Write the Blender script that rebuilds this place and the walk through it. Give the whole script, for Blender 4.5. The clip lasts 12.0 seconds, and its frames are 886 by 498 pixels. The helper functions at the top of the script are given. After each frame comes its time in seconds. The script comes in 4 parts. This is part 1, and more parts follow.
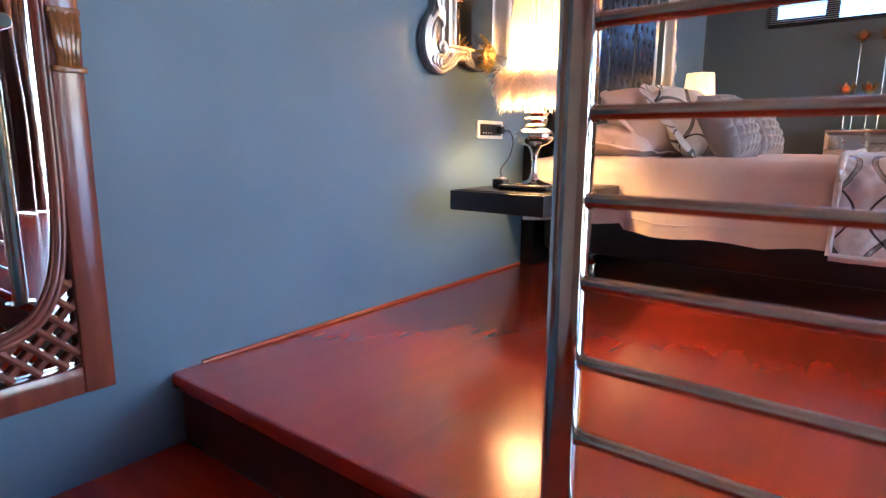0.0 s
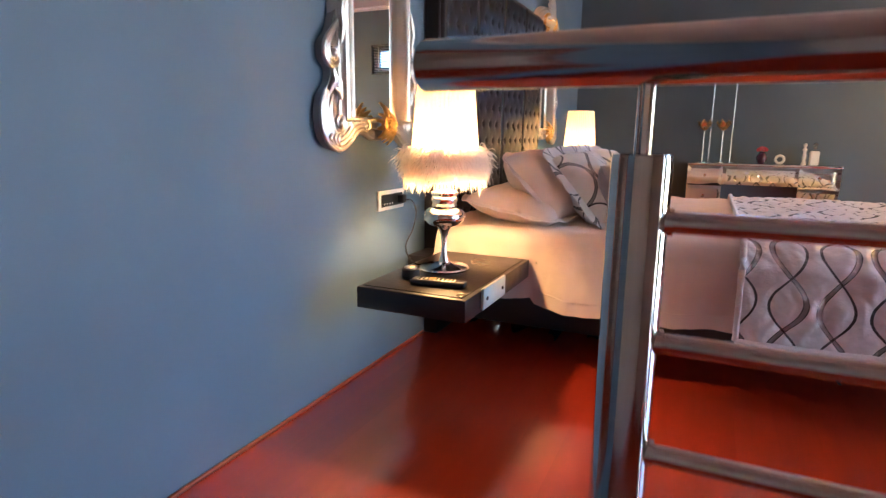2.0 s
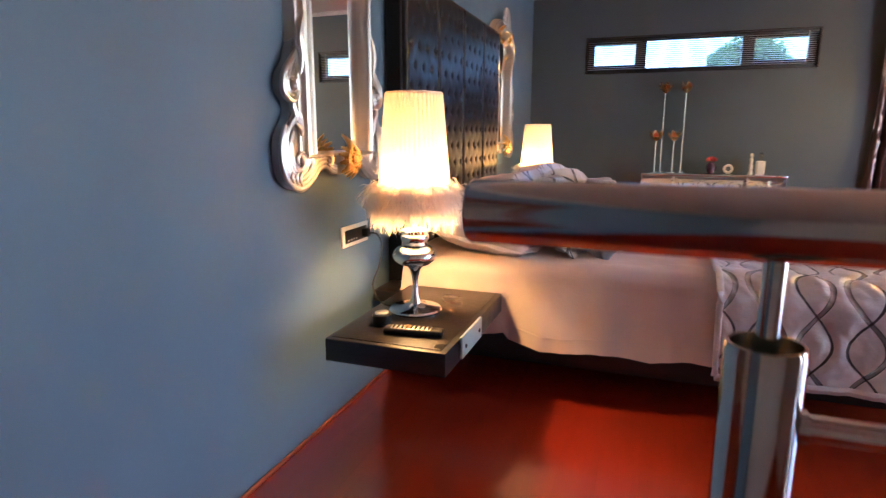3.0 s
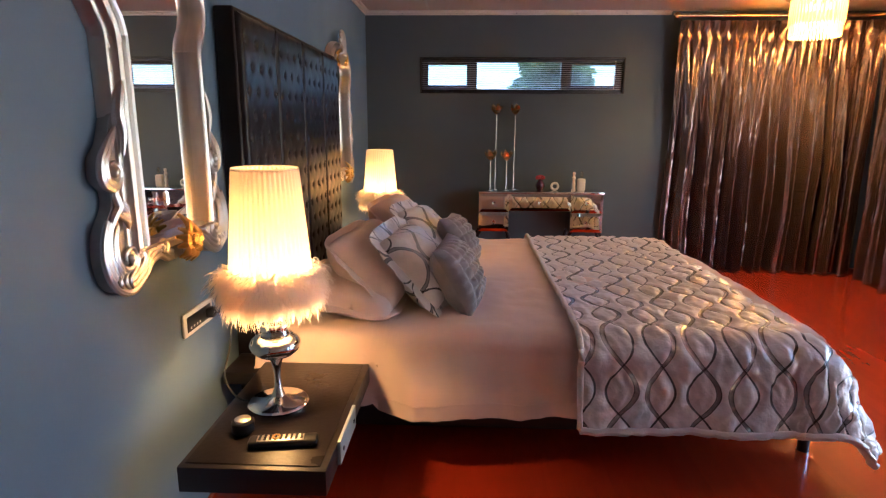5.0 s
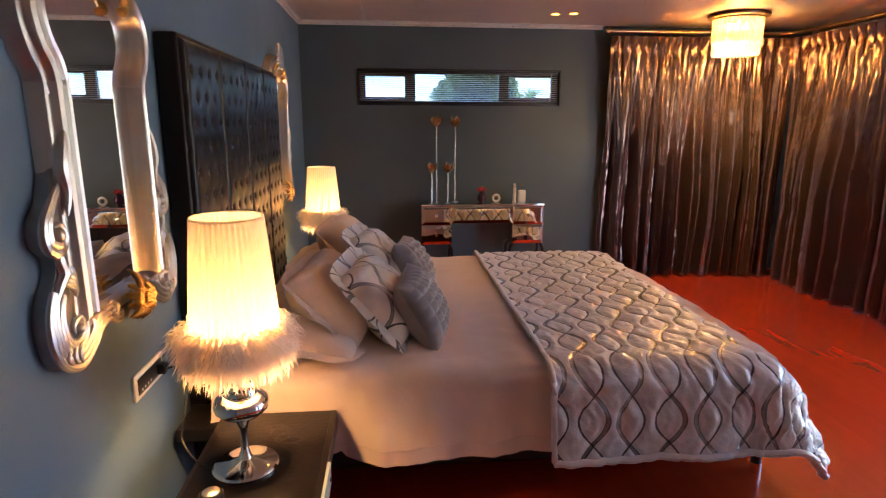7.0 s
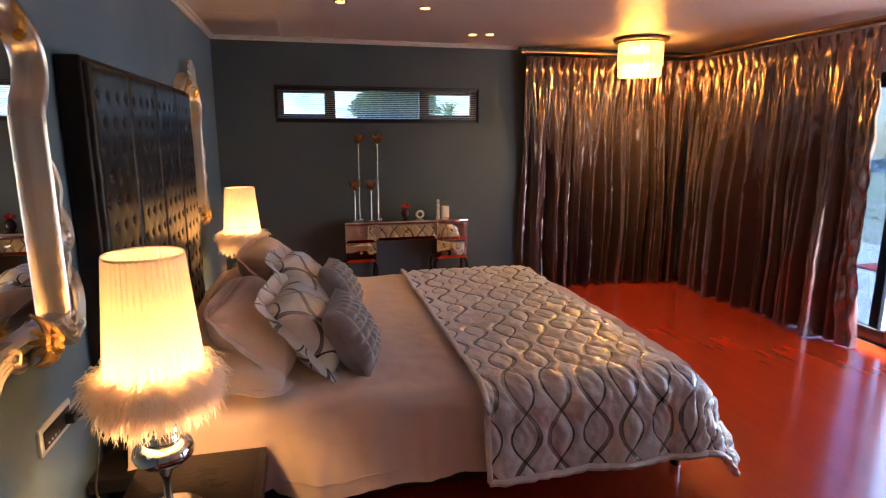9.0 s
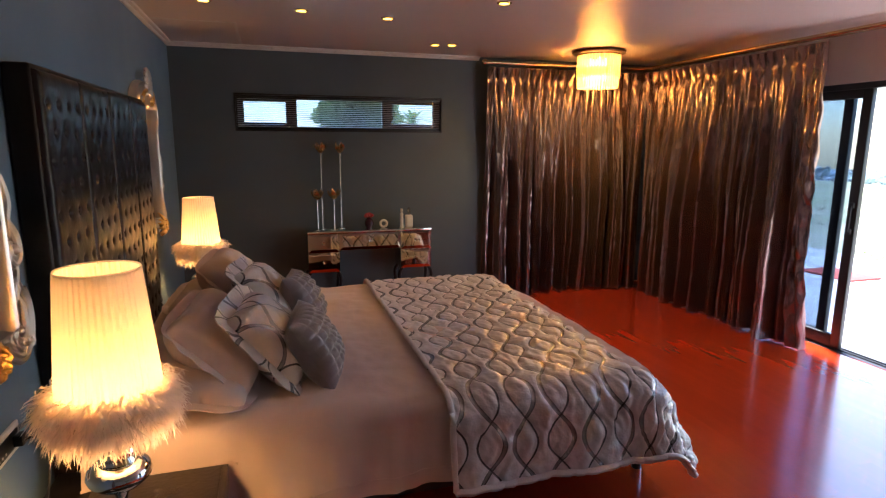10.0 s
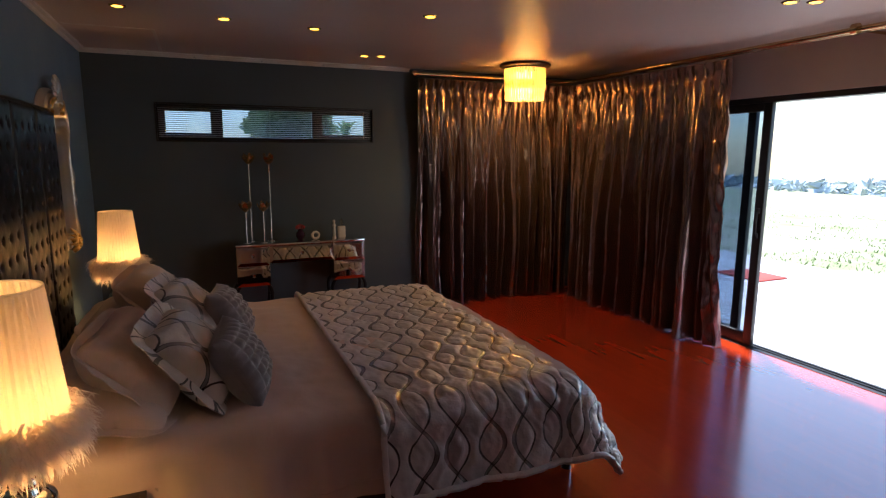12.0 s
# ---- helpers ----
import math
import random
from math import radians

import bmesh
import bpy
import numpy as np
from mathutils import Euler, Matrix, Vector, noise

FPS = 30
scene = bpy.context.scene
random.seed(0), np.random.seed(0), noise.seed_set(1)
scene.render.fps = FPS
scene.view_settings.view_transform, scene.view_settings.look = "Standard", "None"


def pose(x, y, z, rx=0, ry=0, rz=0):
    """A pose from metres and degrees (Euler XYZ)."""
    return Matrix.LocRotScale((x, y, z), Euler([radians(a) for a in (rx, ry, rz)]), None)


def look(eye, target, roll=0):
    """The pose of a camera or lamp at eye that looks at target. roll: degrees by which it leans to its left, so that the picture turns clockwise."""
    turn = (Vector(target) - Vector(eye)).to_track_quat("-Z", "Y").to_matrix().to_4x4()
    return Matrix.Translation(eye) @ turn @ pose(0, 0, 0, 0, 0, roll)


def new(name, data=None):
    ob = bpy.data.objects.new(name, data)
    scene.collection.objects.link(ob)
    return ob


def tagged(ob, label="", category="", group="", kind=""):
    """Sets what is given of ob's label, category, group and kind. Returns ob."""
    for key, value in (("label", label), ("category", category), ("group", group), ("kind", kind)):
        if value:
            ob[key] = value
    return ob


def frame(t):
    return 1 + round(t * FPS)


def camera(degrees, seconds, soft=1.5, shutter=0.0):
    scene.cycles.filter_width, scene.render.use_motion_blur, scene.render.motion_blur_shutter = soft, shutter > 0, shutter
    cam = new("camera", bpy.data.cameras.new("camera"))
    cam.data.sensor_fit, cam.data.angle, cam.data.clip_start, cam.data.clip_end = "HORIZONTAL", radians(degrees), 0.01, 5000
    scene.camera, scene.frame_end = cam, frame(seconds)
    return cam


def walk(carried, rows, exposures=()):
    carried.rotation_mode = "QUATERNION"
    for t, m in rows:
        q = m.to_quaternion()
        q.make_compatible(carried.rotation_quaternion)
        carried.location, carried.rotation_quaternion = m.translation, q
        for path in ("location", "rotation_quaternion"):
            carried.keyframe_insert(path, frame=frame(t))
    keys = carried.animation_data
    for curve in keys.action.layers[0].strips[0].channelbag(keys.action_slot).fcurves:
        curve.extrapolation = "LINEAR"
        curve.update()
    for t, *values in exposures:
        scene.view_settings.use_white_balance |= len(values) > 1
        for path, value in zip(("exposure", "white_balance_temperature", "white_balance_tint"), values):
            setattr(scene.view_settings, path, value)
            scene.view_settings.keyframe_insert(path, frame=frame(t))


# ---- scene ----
cam = camera(75.6, 12.0, 1.2, 0.5)
PATH = [
    (0, (1.539, 0.113, 0.644), (0.335, 1.668, 0.28), 0.4),
    (0.5, (1.446, 0.14, 0.738), (0.328, 1.754, 0.359), 0.8),
    (1, (1.372, 0.165, 0.82), (0.359, 1.848, 0.447), 0.5),
    (1.5, (1.309, 0.232, 0.882), (0.378, 1.96, 0.498), 0.5),
    (2, (1.261, 0.286, 0.982), (0.438, 2.067, 0.595), 0.6),
    (2.5, (1.204, 0.337, 1.045), (0.446, 2.146, 0.655), 0.2),
    (3, (1.117, 0.392, 1.112), (0.465, 2.241, 0.718), 0.1),
    (3.5, (1.055, 0.413, 1.208), (0.607, 2.319, 0.798), 0.4),
    (5.5, (0.928, 0.589, 1.428), (0.909, 2.543, 0.998), 0.2),
    (6, (0.893, 0.609, 1.464), (0.926, 2.562, 1.033), 0.2),
    (6.5, (0.837, 0.637, 1.488), (0.934, 2.587, 1.058), 0.3),
    (7, (0.798, 0.653, 1.515), (0.978, 2.597, 1.082), 0.2),
    (9, (0.772, 0.666, 1.567), (1.221, 2.575, 1.172), 0.1),
    (9.5, (0.771, 0.666, 1.573), (1.282, 2.562, 1.191), 0.2),
    (10, (0.77, 0.661, 1.579), (1.342, 2.542, 1.211), 0.3),
    (10.5, (0.778, 0.657, 1.582), (1.407, 2.522, 1.225), 0.3),
    (11, (0.789, 0.648, 1.581), (1.473, 2.495, 1.235), 0.2),
    (11.5, (0.794, 0.641, 1.584), (1.527, 2.47, 1.244), 0.2),
    (12, (0.805, 0.635, 1.582), (1.582, 2.448, 1.249), 0.2),
]
EXPOSURES = [(0, 3.85, 5100, 13), (2.5, 3.45, 5200, 14), (5.5, 2.86, 5650, 17), (7, 2.8, 5750, 18), (9, 2.6, 5900, 17), (10.5, 2.0, 5850, 15), (12, 1.2, 5800, 13)]
walk(cam, [(t, look(eye, target, roll)) for t, eye, target, roll in PATH], EXPOSURES)

# ---- light ----
world = bpy.data.worlds.new("world")
scene.world = world
world.use_nodes = True
wn = world.node_tree.nodes
sky = wn.new("ShaderNodeTexSky")
sky.sky_type = "NISHITA"
sky.sun_disc = False
sky.sun_elevation, sky.sun_rotation = radians(68), radians(25)
sky.air_density, sky.dust_density, sky.ozone_density = 1.3, 0.4, 1.0
wn["Background"].inputs["Strength"].default_value = 0.15
world.node_tree.links.new(sky.outputs["Color"], wn["Background"].inputs["Color"])

sun = new("sun", bpy.data.lights.new("sun", "SUN"))
sun.data.energy, sun.data.angle, sun.data.color = 5.0, radians(6), (1.0, 0.96, 0.9)
sun.matrix_world = look((4.5 + 3.17, 1 + 6.79, 18.54), (4.5, 1, 0))


def lamp(name, kind, place, watts, colour, radius=0.03, target=None, cone=60):
    ob = new(name, bpy.data.lights.new(name, kind))
    ob.data.energy, ob.data.color, ob.data.shadow_soft_size = watts, colour, radius
    if kind == "SPOT":
        ob.data.spot_size, ob.data.spot_blend = radians(cone), 0.6
    ob.matrix_world = look(place, target or (place[0], place[1] + 0.001, place[2] - 1))
    return ob


WARM = (1.0, 0.52, 0.15)
LAMPS = [(0.335, 2.30, 0.465), (0.29, 4.98, 0.40)]
for lx, ly, lz in LAMPS:
    lamp("bulb_light", "POINT", (lx, ly, lz + 0.465), 2.4, WARM, 0.035)
CHANDELIER = (3.70, 5.45)
lamp("chandelier_light", "POINT", (*CHANDELIER, 2.16), 11.5, (1.0, 0.56, 0.12), 0.06)
SPOTS = [(0.45, 4.51), (1.02, 4.61), (1.59, 4.67), (2.17, 4.03), (2.19, 5.60), (2.33, 5.56), (3.84, 2.92), (3.96, 2.86)]
for sx, sy in SPOTS:
    lamp("spot_light", "SPOT", (sx, sy, 2.385), 1.1, (1.0, 0.54, 0.15), 0.02, None, 80)

# ---- materials ----


def material(name, colour, rough=0.5, metal=0.0, grain=None, vary=0.0, bump=0.0, size=8.0, stretch=(1, 1, 1), coat=0.0, spec=0.5, second=None, fine=0.0, sheen=0.0, per_piece=0.0):
    m = bpy.data.materials.new(name)
    m.use_nodes = True
    nt = m.node_tree
    b = nt.nodes["Principled BSDF"]
    b.inputs["Roughness"].default_value = rough
    b.inputs["Metallic"].default_value = metal
    b.inputs["Coat Weight"].default_value = coat
    b.inputs["Coat Roughness"].default_value = 0.08
    b.inputs["Specular IOR Level"].default_value = spec
    b.inputs["Sheen Weight"].default_value = sheen
    b.inputs["Base Color"].default_value = (*colour, 1)
    co = nt.nodes.new("ShaderNodeTexCoord")
    mp = nt.nodes.new("ShaderNodeMapping")
    mp.inputs["Scale"].default_value = [size * s for s in stretch]
    if per_piece:
        shift = nt.nodes.new("ShaderNodeVectorMath")
        shift.operation = "MULTIPLY_ADD"
        piece = nt.nodes.new("ShaderNodeObjectInfo")
        shift.inputs[1].default_value = (40, 90, 10)
        nt.links.new(piece.outputs["Random"], shift.inputs[0])
        nt.links.new(co.outputs["Object"], shift.inputs[2])
        nt.links.new(shift.outputs["Vector"], mp.inputs["Vector"])
    else:
        nt.links.new(co.outputs["Object"], mp.inputs["Vector"])
    no = nt.nodes.new("ShaderNodeTexNoise")
    no.inputs["Scale"].default_value = 1.0
    no.inputs["Detail"].default_value = 5
    nt.links.new(mp.outputs["Vector"], no.inputs["Vector"])
    if vary or second:
        mix = nt.nodes.new("ShaderNodeMix")
        mix.data_type = "RGBA"
        other = second or tuple(max(0.0, c * (1 - vary)) for c in colour)
        mix.inputs["A"].default_value = (*colour, 1)
        mix.inputs["B"].default_value = (*other, 1)
        ramp = nt.nodes.new("ShaderNodeMapRange")
        ramp.inputs["From Min"].default_value, ramp.inputs["From Max"].default_value = 0.35, 0.68
        nt.links.new(no.outputs["Fac"], ramp.inputs["Value"])
        nt.links.new(ramp.outputs["Result"], mix.inputs["Factor"])
        out = mix.outputs["Result"]
        if per_piece:
            info = nt.nodes.new("ShaderNodeObjectInfo")
            hs = nt.nodes.new("ShaderNodeHueSaturation")
            mr = nt.nodes.new("ShaderNodeMapRange")
            mr.inputs["To Min"].default_value, mr.inputs["To Max"].default_value = 1 - per_piece, 1 + per_piece
            nt.links.new(info.outputs["Random"], mr.inputs["Value"])
            nt.links.new(mr.outputs["Result"], hs.inputs["Value"])
            nt.links.new(out, hs.inputs["Color"])
            out = hs.outputs["Color"]
        nt.links.new(out, b.inputs["Base Color"])
    if bump or fine:
        n2 = nt.nodes.new("ShaderNodeTexNoise")
        n2.inputs["Scale"].default_value = fine or 6.0
        n2.inputs["Detail"].default_value = 4
        nt.links.new(mp.outputs["Vector"], n2.inputs["Vector"])
        bp = nt.nodes.new("ShaderNodeBump")
        bp.inputs["Strength"].default_value = bump
        bp.inputs["Distance"].default_value = 0.01
        nt.links.new(n2.outputs["Fac"], bp.inputs["Height"])
        nt.links.new(bp.outputs["Normal"], b.inputs["Normal"])
        rr = nt.nodes.new("ShaderNodeMapRange")
        rr.inputs["To Min"].default_value, rr.inputs["To Max"].default_value = rough * 0.8, min(1.0, rough * 1.25)
        nt.links.new(no.outputs["Fac"], rr.inputs["Value"])
        nt.links.new(rr.outputs["Result"], b.inputs["Roughness"])
    return m


def glowing(name, colour, strength):
    m = bpy.data.materials.new(name)
    m.use_nodes = True
    b = m.node_tree.nodes["Principled BSDF"]
    b.inputs["Base Color"].default_value = (*colour, 1)
    b.inputs["Emission Color"].default_value = (*colour, 1)
    b.inputs["Emission Strength"].default_value = strength
    return m


def translucent(name, colour, share, rough=0.8):
    m = bpy.data.materials.new(name)
    m.use_nodes = True
    nt = m.node_tree
    b = nt.nodes["Principled BSDF"]
    b.inputs["Base Color"].default_value = (*colour, 1)
    b.inputs["Roughness"].default_value = rough
    tr = nt.nodes.new("ShaderNodeBsdfTranslucent")
    tr.inputs["Color"].default_value = (*colour, 1)
    mx = nt.nodes.new("ShaderNodeMixShader")
    mx.inputs["Fac"].default_value = share
    nt.links.new(b.outputs["BSDF"], mx.inputs[1])
    nt.links.new(tr.outputs["BSDF"], mx.inputs[2])
    nt.links.new(mx.outputs["Shader"], nt.nodes["Material Output"].inputs["Surface"])
    return m


def glass(name, colour=(0.95, 0.98, 0.97), rough=0.0, thin=True):
    m = bpy.data.materials.new(name)
    m.use_nodes = True
    nt = m.node_tree
    b = nt.nodes["Principled BSDF"]
    b.inputs["Base Color"].default_value = (*colour, 1)
    b.inputs["Roughness"].default_value = rough
    b.inputs["Transmission Weight"].default_value = 1.0
    b.inputs["IOR"].default_value = 1.03 if thin else 1.45
    if thin:
        b.inputs["Coat Weight"].default_value = 0.6
        b.inputs["Coat Roughness"].default_value = 0.0
    return m


WALL = material("blue_grey_paint", (0.142, 0.220, 0.308), 0.5, vary=0.12, size=1.6, bump=0.05, fine=60)
# West wall's paint; the north end's dimmer, warmer light is put into the colour.
NORTHWALL = material("blue_grey_paint_dimmed", (0.076, 0.096, 0.108), 0.5, vary=0.12, size=1.6, bump=0.05, fine=60)
EASTWALL = material("pale_paint", (0.62, 0.55, 0.50), 0.7, vary=0.08, size=2, bump=0.04, fine=60)
CEIL = material("ceiling_paint", (0.54, 0.43, 0.37), 0.31, vary=0.06, size=1.2, bump=0.03, fine=40)
TRIMW = material("cornice_paint", (0.68, 0.63, 0.58), 0.5, vary=0.1, size=6)
FLOOR = material("polished_red_timber", (0.55, 0.042, 0.005), 0.24, vary=0.12, size=2.2, stretch=(6, 0.6, 6), coat=0.45, per_piece=0.05, spec=0.4)
fb = FLOOR.node_tree.nodes["Principled BSDF"]
fb.inputs["Coat Weight"].default_value, fb.inputs["Coat IOR"].default_value, fb.inputs["Coat Roughness"].default_value = 1.0, 1.82, 0.15
NOSE = material("red_timber_edge", (0.52, 0.038, 0.005), 0.25, vary=0.3, size=3, stretch=(0.6, 6, 6), coat=0.2)
# Red timber darkened: the shade below the nosings is put into the colour.
RISER = material("red_riser_with_shade", (0.11, 0.016, 0.008), 0.3, vary=0.3, size=3, stretch=(0.6, 6, 6))
SKIRT = material("red_timber_bead", (0.42, 0.085, 0.025), 0.3, vary=0.3, size=4, stretch=(4, 0.5, 4), coat=0.3)
STEEL = material("polished_steel", (0.62, 0.57, 0.50), 0.11, 1.0, vary=0.08, size=20)
CHROME = material("chrome", (0.78, 0.77, 0.75), 0.06, 1.0)
SILVER = material("silver_leaf", (0.66, 0.63, 0.60), 0.34, 1.0, vary=0.08, size=6)
GOLD = material("gold_leaf", (0.80, 0.52, 0.17), 0.3, 1.0, vary=0.3, size=25, bump=0.2, fine=5)
LEATHER = material("black_leather", (0.016, 0.011, 0.012), 0.29, vary=0.3, size=6, bump=0.10, fine=10, spec=0.24)
DARKWOOD = material("black_brown_wood", (0.018, 0.013, 0.014), 0.35, vary=0.4, size=3, stretch=(1, 8, 8), bump=0.05, fine=6)
MIRROR = material("mirror_glass", (0.86, 0.88, 0.87), 0.0, 1.0)
VMIRROR = material("bevelled_mirror", (0.72, 0.72, 0.70), 0.03, 1.0)
SHEET = material("blush_cotton", (0.70, 0.545, 0.485), 0.75, vary=0.07, size=3, bump=0.4, fine=5, sheen=0.25)
MAHOG = material("mahogany_frame", (0.26, 0.075, 0.05), 0.22, vary=0.45, size=3, stretch=(6, 6, 0.8), bump=0.05, coat=0.4)
BLACKAL = material("dark_aluminium", (0.018, 0.017, 0.018), 0.4, vary=0.2, size=8)
WHITEPL = material("white_plastic", (0.72, 0.71, 0.68), 0.35)
BLACKPL = material("black_plastic", (0.012, 0.012, 0.013), 0.35, vary=0.2, size=30)
PALEPLATE = material("pale_steel_plate", (0.55, 0.66, 0.66), 0.3, 0.3, vary=0.08, size=9)
SHADE = translucent("pleated_shade_fabric", (0.92, 0.86, 0.79), 0.42)
FEATHER = translucent("feather", (0.97, 0.90, 0.84), 0.5)
SMOKED = glass("smoked_window_glass", (0.24, 0.34, 0.52))
TINT = glass("tinted_window_glass", (0.30, 0.37, 0.46))
DROP = translucent("crystal_drop", (1.0, 0.86, 0.6), 0.55, 0.15)
CRYSTAL = glass("crystal", (1.0, 0.9, 0.7), 0.05, False)
FILAMENT = glowing("lit_bulb", (1.0, 0.62, 0.20), 4.0)
SPOTGLOW = glowing("lit_halogen", (1.0, 0.46, 0.03), 4.0)
SLAT = material("pale_blind_slat", (0.55, 0.57, 0.60), 0.4, vary=0.05, size=5)
DECK = material("weathered_deck", (0.70, 0.66, 0.63), 0.7, vary=0.25, size=3, stretch=(1, 8, 1), bump=0.2, fine=6, per_piece=0.12)
GRASS = material("field_grass", (0.20, 0.24, 0.09), 0.9, second=(0.42, 0.38, 0.27), size=0.35, bump=0.4, fine=12)
LEAF = translucent("foliage", (0.20, 0.27, 0.09), 0.55)
BARK = material("bark", (0.10, 0.075, 0.055), 0.9, vary=0.4, size=6, bump=0.4)
# Distance haze is put into this pale tree colour; the air itself stays clear.
FARWOOD = material("haze_tinted_far_trees", (0.62, 0.70, 0.74), 0.95, vary=0.4, size=0.15)
REDMAT = material("red_mat_fabric", (0.45, 0.06, 0.04), 0.8, vary=0.2, size=5)
REDPETAL = material("red_petal", (0.45, 0.015, 0.02), 0.55, vary=0.4, size=30)
CREAM = material("cream_wax", (0.72, 0.66, 0.55), 0.5, vary=0.1, size=10)
PURPLEGL = material("dark_glass_vase", (0.06, 0.02, 0.04), 0.08, vary=0.2, size=10, coat=0.5)
BASKET = material("grey_satin_weave", (0.27, 0.225, 0.235), 0.36, vary=0.25, size=14, bump=0.2, fine=6, sheen=0.3)


def curtain_material():
    m = material("bronze_taffeta", (0.34, 0.235, 0.21), 0.21, 0.82, second=(0.21, 0.14, 0.145), size=1.6, stretch=(3, 3, 0.7), bump=0.35, fine=2.2)
    return m


CURTAIN = curtain_material()


def ogee(u, v, w=0.152, length=0.39, a=0.054):
    """Distances of a point of the cloth from the dark cords and from the silver ribbons, which cross in chains of leaves."""
    a *= math.cos(2 * math.pi * v / length)
    wrap = lambda q: abs((q + w) % (2 * w) - w)
    return min(wrap(u - a), wrap(u - w + a)), min(wrap(u + a), wrap(u - w - a))


def ogee_material(name, ground, w=0.152, length=0.39, swing=0.054):
    m = material(name, ground, 0.34, 0.15, vary=0.12, size=9, bump=0.8, fine=2.6, sheen=0.2)
    nt = m.node_tree
    b = nt.nodes["Principled BSDF"]
    base = b.inputs["Base Color"].links[0].from_socket
    uv = nt.nodes.new("ShaderNodeUVMap")
    sep = nt.nodes.new("ShaderNodeSeparateXYZ")
    nt.links.new(uv.outputs["UV"], sep.inputs["Vector"])

    def op(kind, x, y=None, z=None):
        n = nt.nodes.new("ShaderNodeMath")
        n.operation = kind
        for i, q in enumerate((x, y, z)):
            if q is None:
                continue
            if isinstance(q, (int, float)):
                n.inputs[i].default_value = q
            else:
                nt.links.new(q, n.inputs[i])
        return n.outputs[0]

    a = op("MULTIPLY", op("COSINE", op("MULTIPLY", sep.outputs["Y"], 2 * math.pi / length)), swing)
    def off(shift, sign):
        return op("ABSOLUTE", op("WRAP", op("MULTIPLY_ADD", a, sign, op("SUBTRACT", sep.outputs["X"], shift)), w, -w))

    d1 = op("MINIMUM", off(0.0, -1.0), off(w, 1.0))
    d2 = op("MINIMUM", off(0.0, 1.0), off(w, -1.0))
    dark = op("LESS_THAN", d1, 0.0048)
    shine = op("LESS_THAN", d2, 0.0085)
    groove = op("LESS_THAN", op("ABSOLUTE", op("SUBTRACT", d2, 0.0085)), 0.0018)
    ink = op("MAXIMUM", dark, groove)

    def mixed(fac, one, two):
        n = nt.nodes.new("ShaderNodeMix")
        n.data_type = "RGBA"
        nt.links.new(fac, n.inputs["Factor"])
        nt.links.new(one, n.inputs["A"])
        n.inputs["B"].default_value = (*two, 1)
        return n.outputs["Result"]

    c = mixed(shine, base, (0.62, 0.60, 0.59))
    c = mixed(ink, c, (0.03, 0.022, 0.022))
    nt.links.new(c, b.inputs["Base Color"])
    nt.links.new(op("MULTIPLY_ADD", shine, 0.6, 0.14), b.inputs["Metallic"])
    nt.links.new(op("MULTIPLY_ADD", shine, -0.12, 0.35), b.inputs["Roughness"])
    return m


QUILT = ogee_material("silver_ogee_quilting", (0.74, 0.69, 0.67))
QCUSH = ogee_material("silver_ogee_cushion_cloth", (0.70, 0.65, 0.62), 0.17, 0.46, 0.075)

# ---- mesh helpers ----


def finish(name, bm, mat, smooth=True):
    me = bpy.data.meshes.new(name)
    bmesh.ops.recalc_face_normals(bm, faces=bm.faces[:])
    bm.to_mesh(me)
    bm.free()
    if mat:
        me.materials.append(mat)
    if smooth:
        for p in me.polygons:
            p.use_smooth = True
        me.set_sharp_from_angle(angle=radians(40))
    return me


def part(name, bm, mat, parent=None, label="", smooth=True):
    ob = new(name, finish(name, bm, mat, smooth))
    if parent:
        ob.parent = parent
        ob.matrix_parent_inverse = parent.matrix_world.inverted()
    if label:
        ob["label"] = label
    return ob


def thing(name, place, label, category, group="", kind=""):
    ob = new(name)
    ob.empty_display_size = 0.1
    ob.location = place
    ob.matrix_world = Matrix.Translation(place)
    return tagged(ob, label, category, group, kind)


def box(x0, x1, y0, y1, z0, z1, bevel=0.0, bm=None, seg=2):
    own = bmesh.new()
    bmesh.ops.create_cube(own, size=1)
    bmesh.ops.transform(own, verts=own.verts, matrix=Matrix.LocRotScale(((x0 + x1) / 2, (y0 + y1) / 2, (z0 + z1) / 2), None, (abs(x1 - x0), abs(y1 - y0), abs(z1 - z0))))
    if bevel:
        bmesh.ops.bevel(own, geom=own.edges[:], offset=bevel, segments=seg, affect="EDGES", profile=0.5)
    return merged(bm, own)


def merged(bm, own):
    if bm is None:
        return own
    me = bpy.data.meshes.new("tmp")
    own.to_mesh(me)
    own.free()
    bm.from_mesh(me)
    bpy.data.meshes.remove(me)
    return bm


def lathe(profile, centre, seg=32, bm=None, ripple=0.0, waves=0):
    """Turns rows of (radius, height) round an upright axis at centre."""
    bm = bm or bmesh.new()
    rings = []
    for r, z in profile:
        ring = []
        for i in range(seg):
            a = 2 * math.pi * i / seg
            rr = r * (1 + ripple * math.cos(waves * a)) if waves else r
            ring.append(bm.verts.new((centre[0] + rr * math.cos(a), centre[1] + rr * math.sin(a), centre[2] + z)))
        rings.append(ring)
    for lo, hi in zip(rings, rings[1:]):
        for i in range(seg):
            bm.faces.new((lo[i], lo[(i + 1) % seg], hi[(i + 1) % seg], hi[i]))
    return bm


def closed_lathe(profile, centre, seg=32, bm=None):
    return lathe([(0.0005, profile[0][1]), *profile, (0.0005, profile[-1][1])], centre, seg, bm)


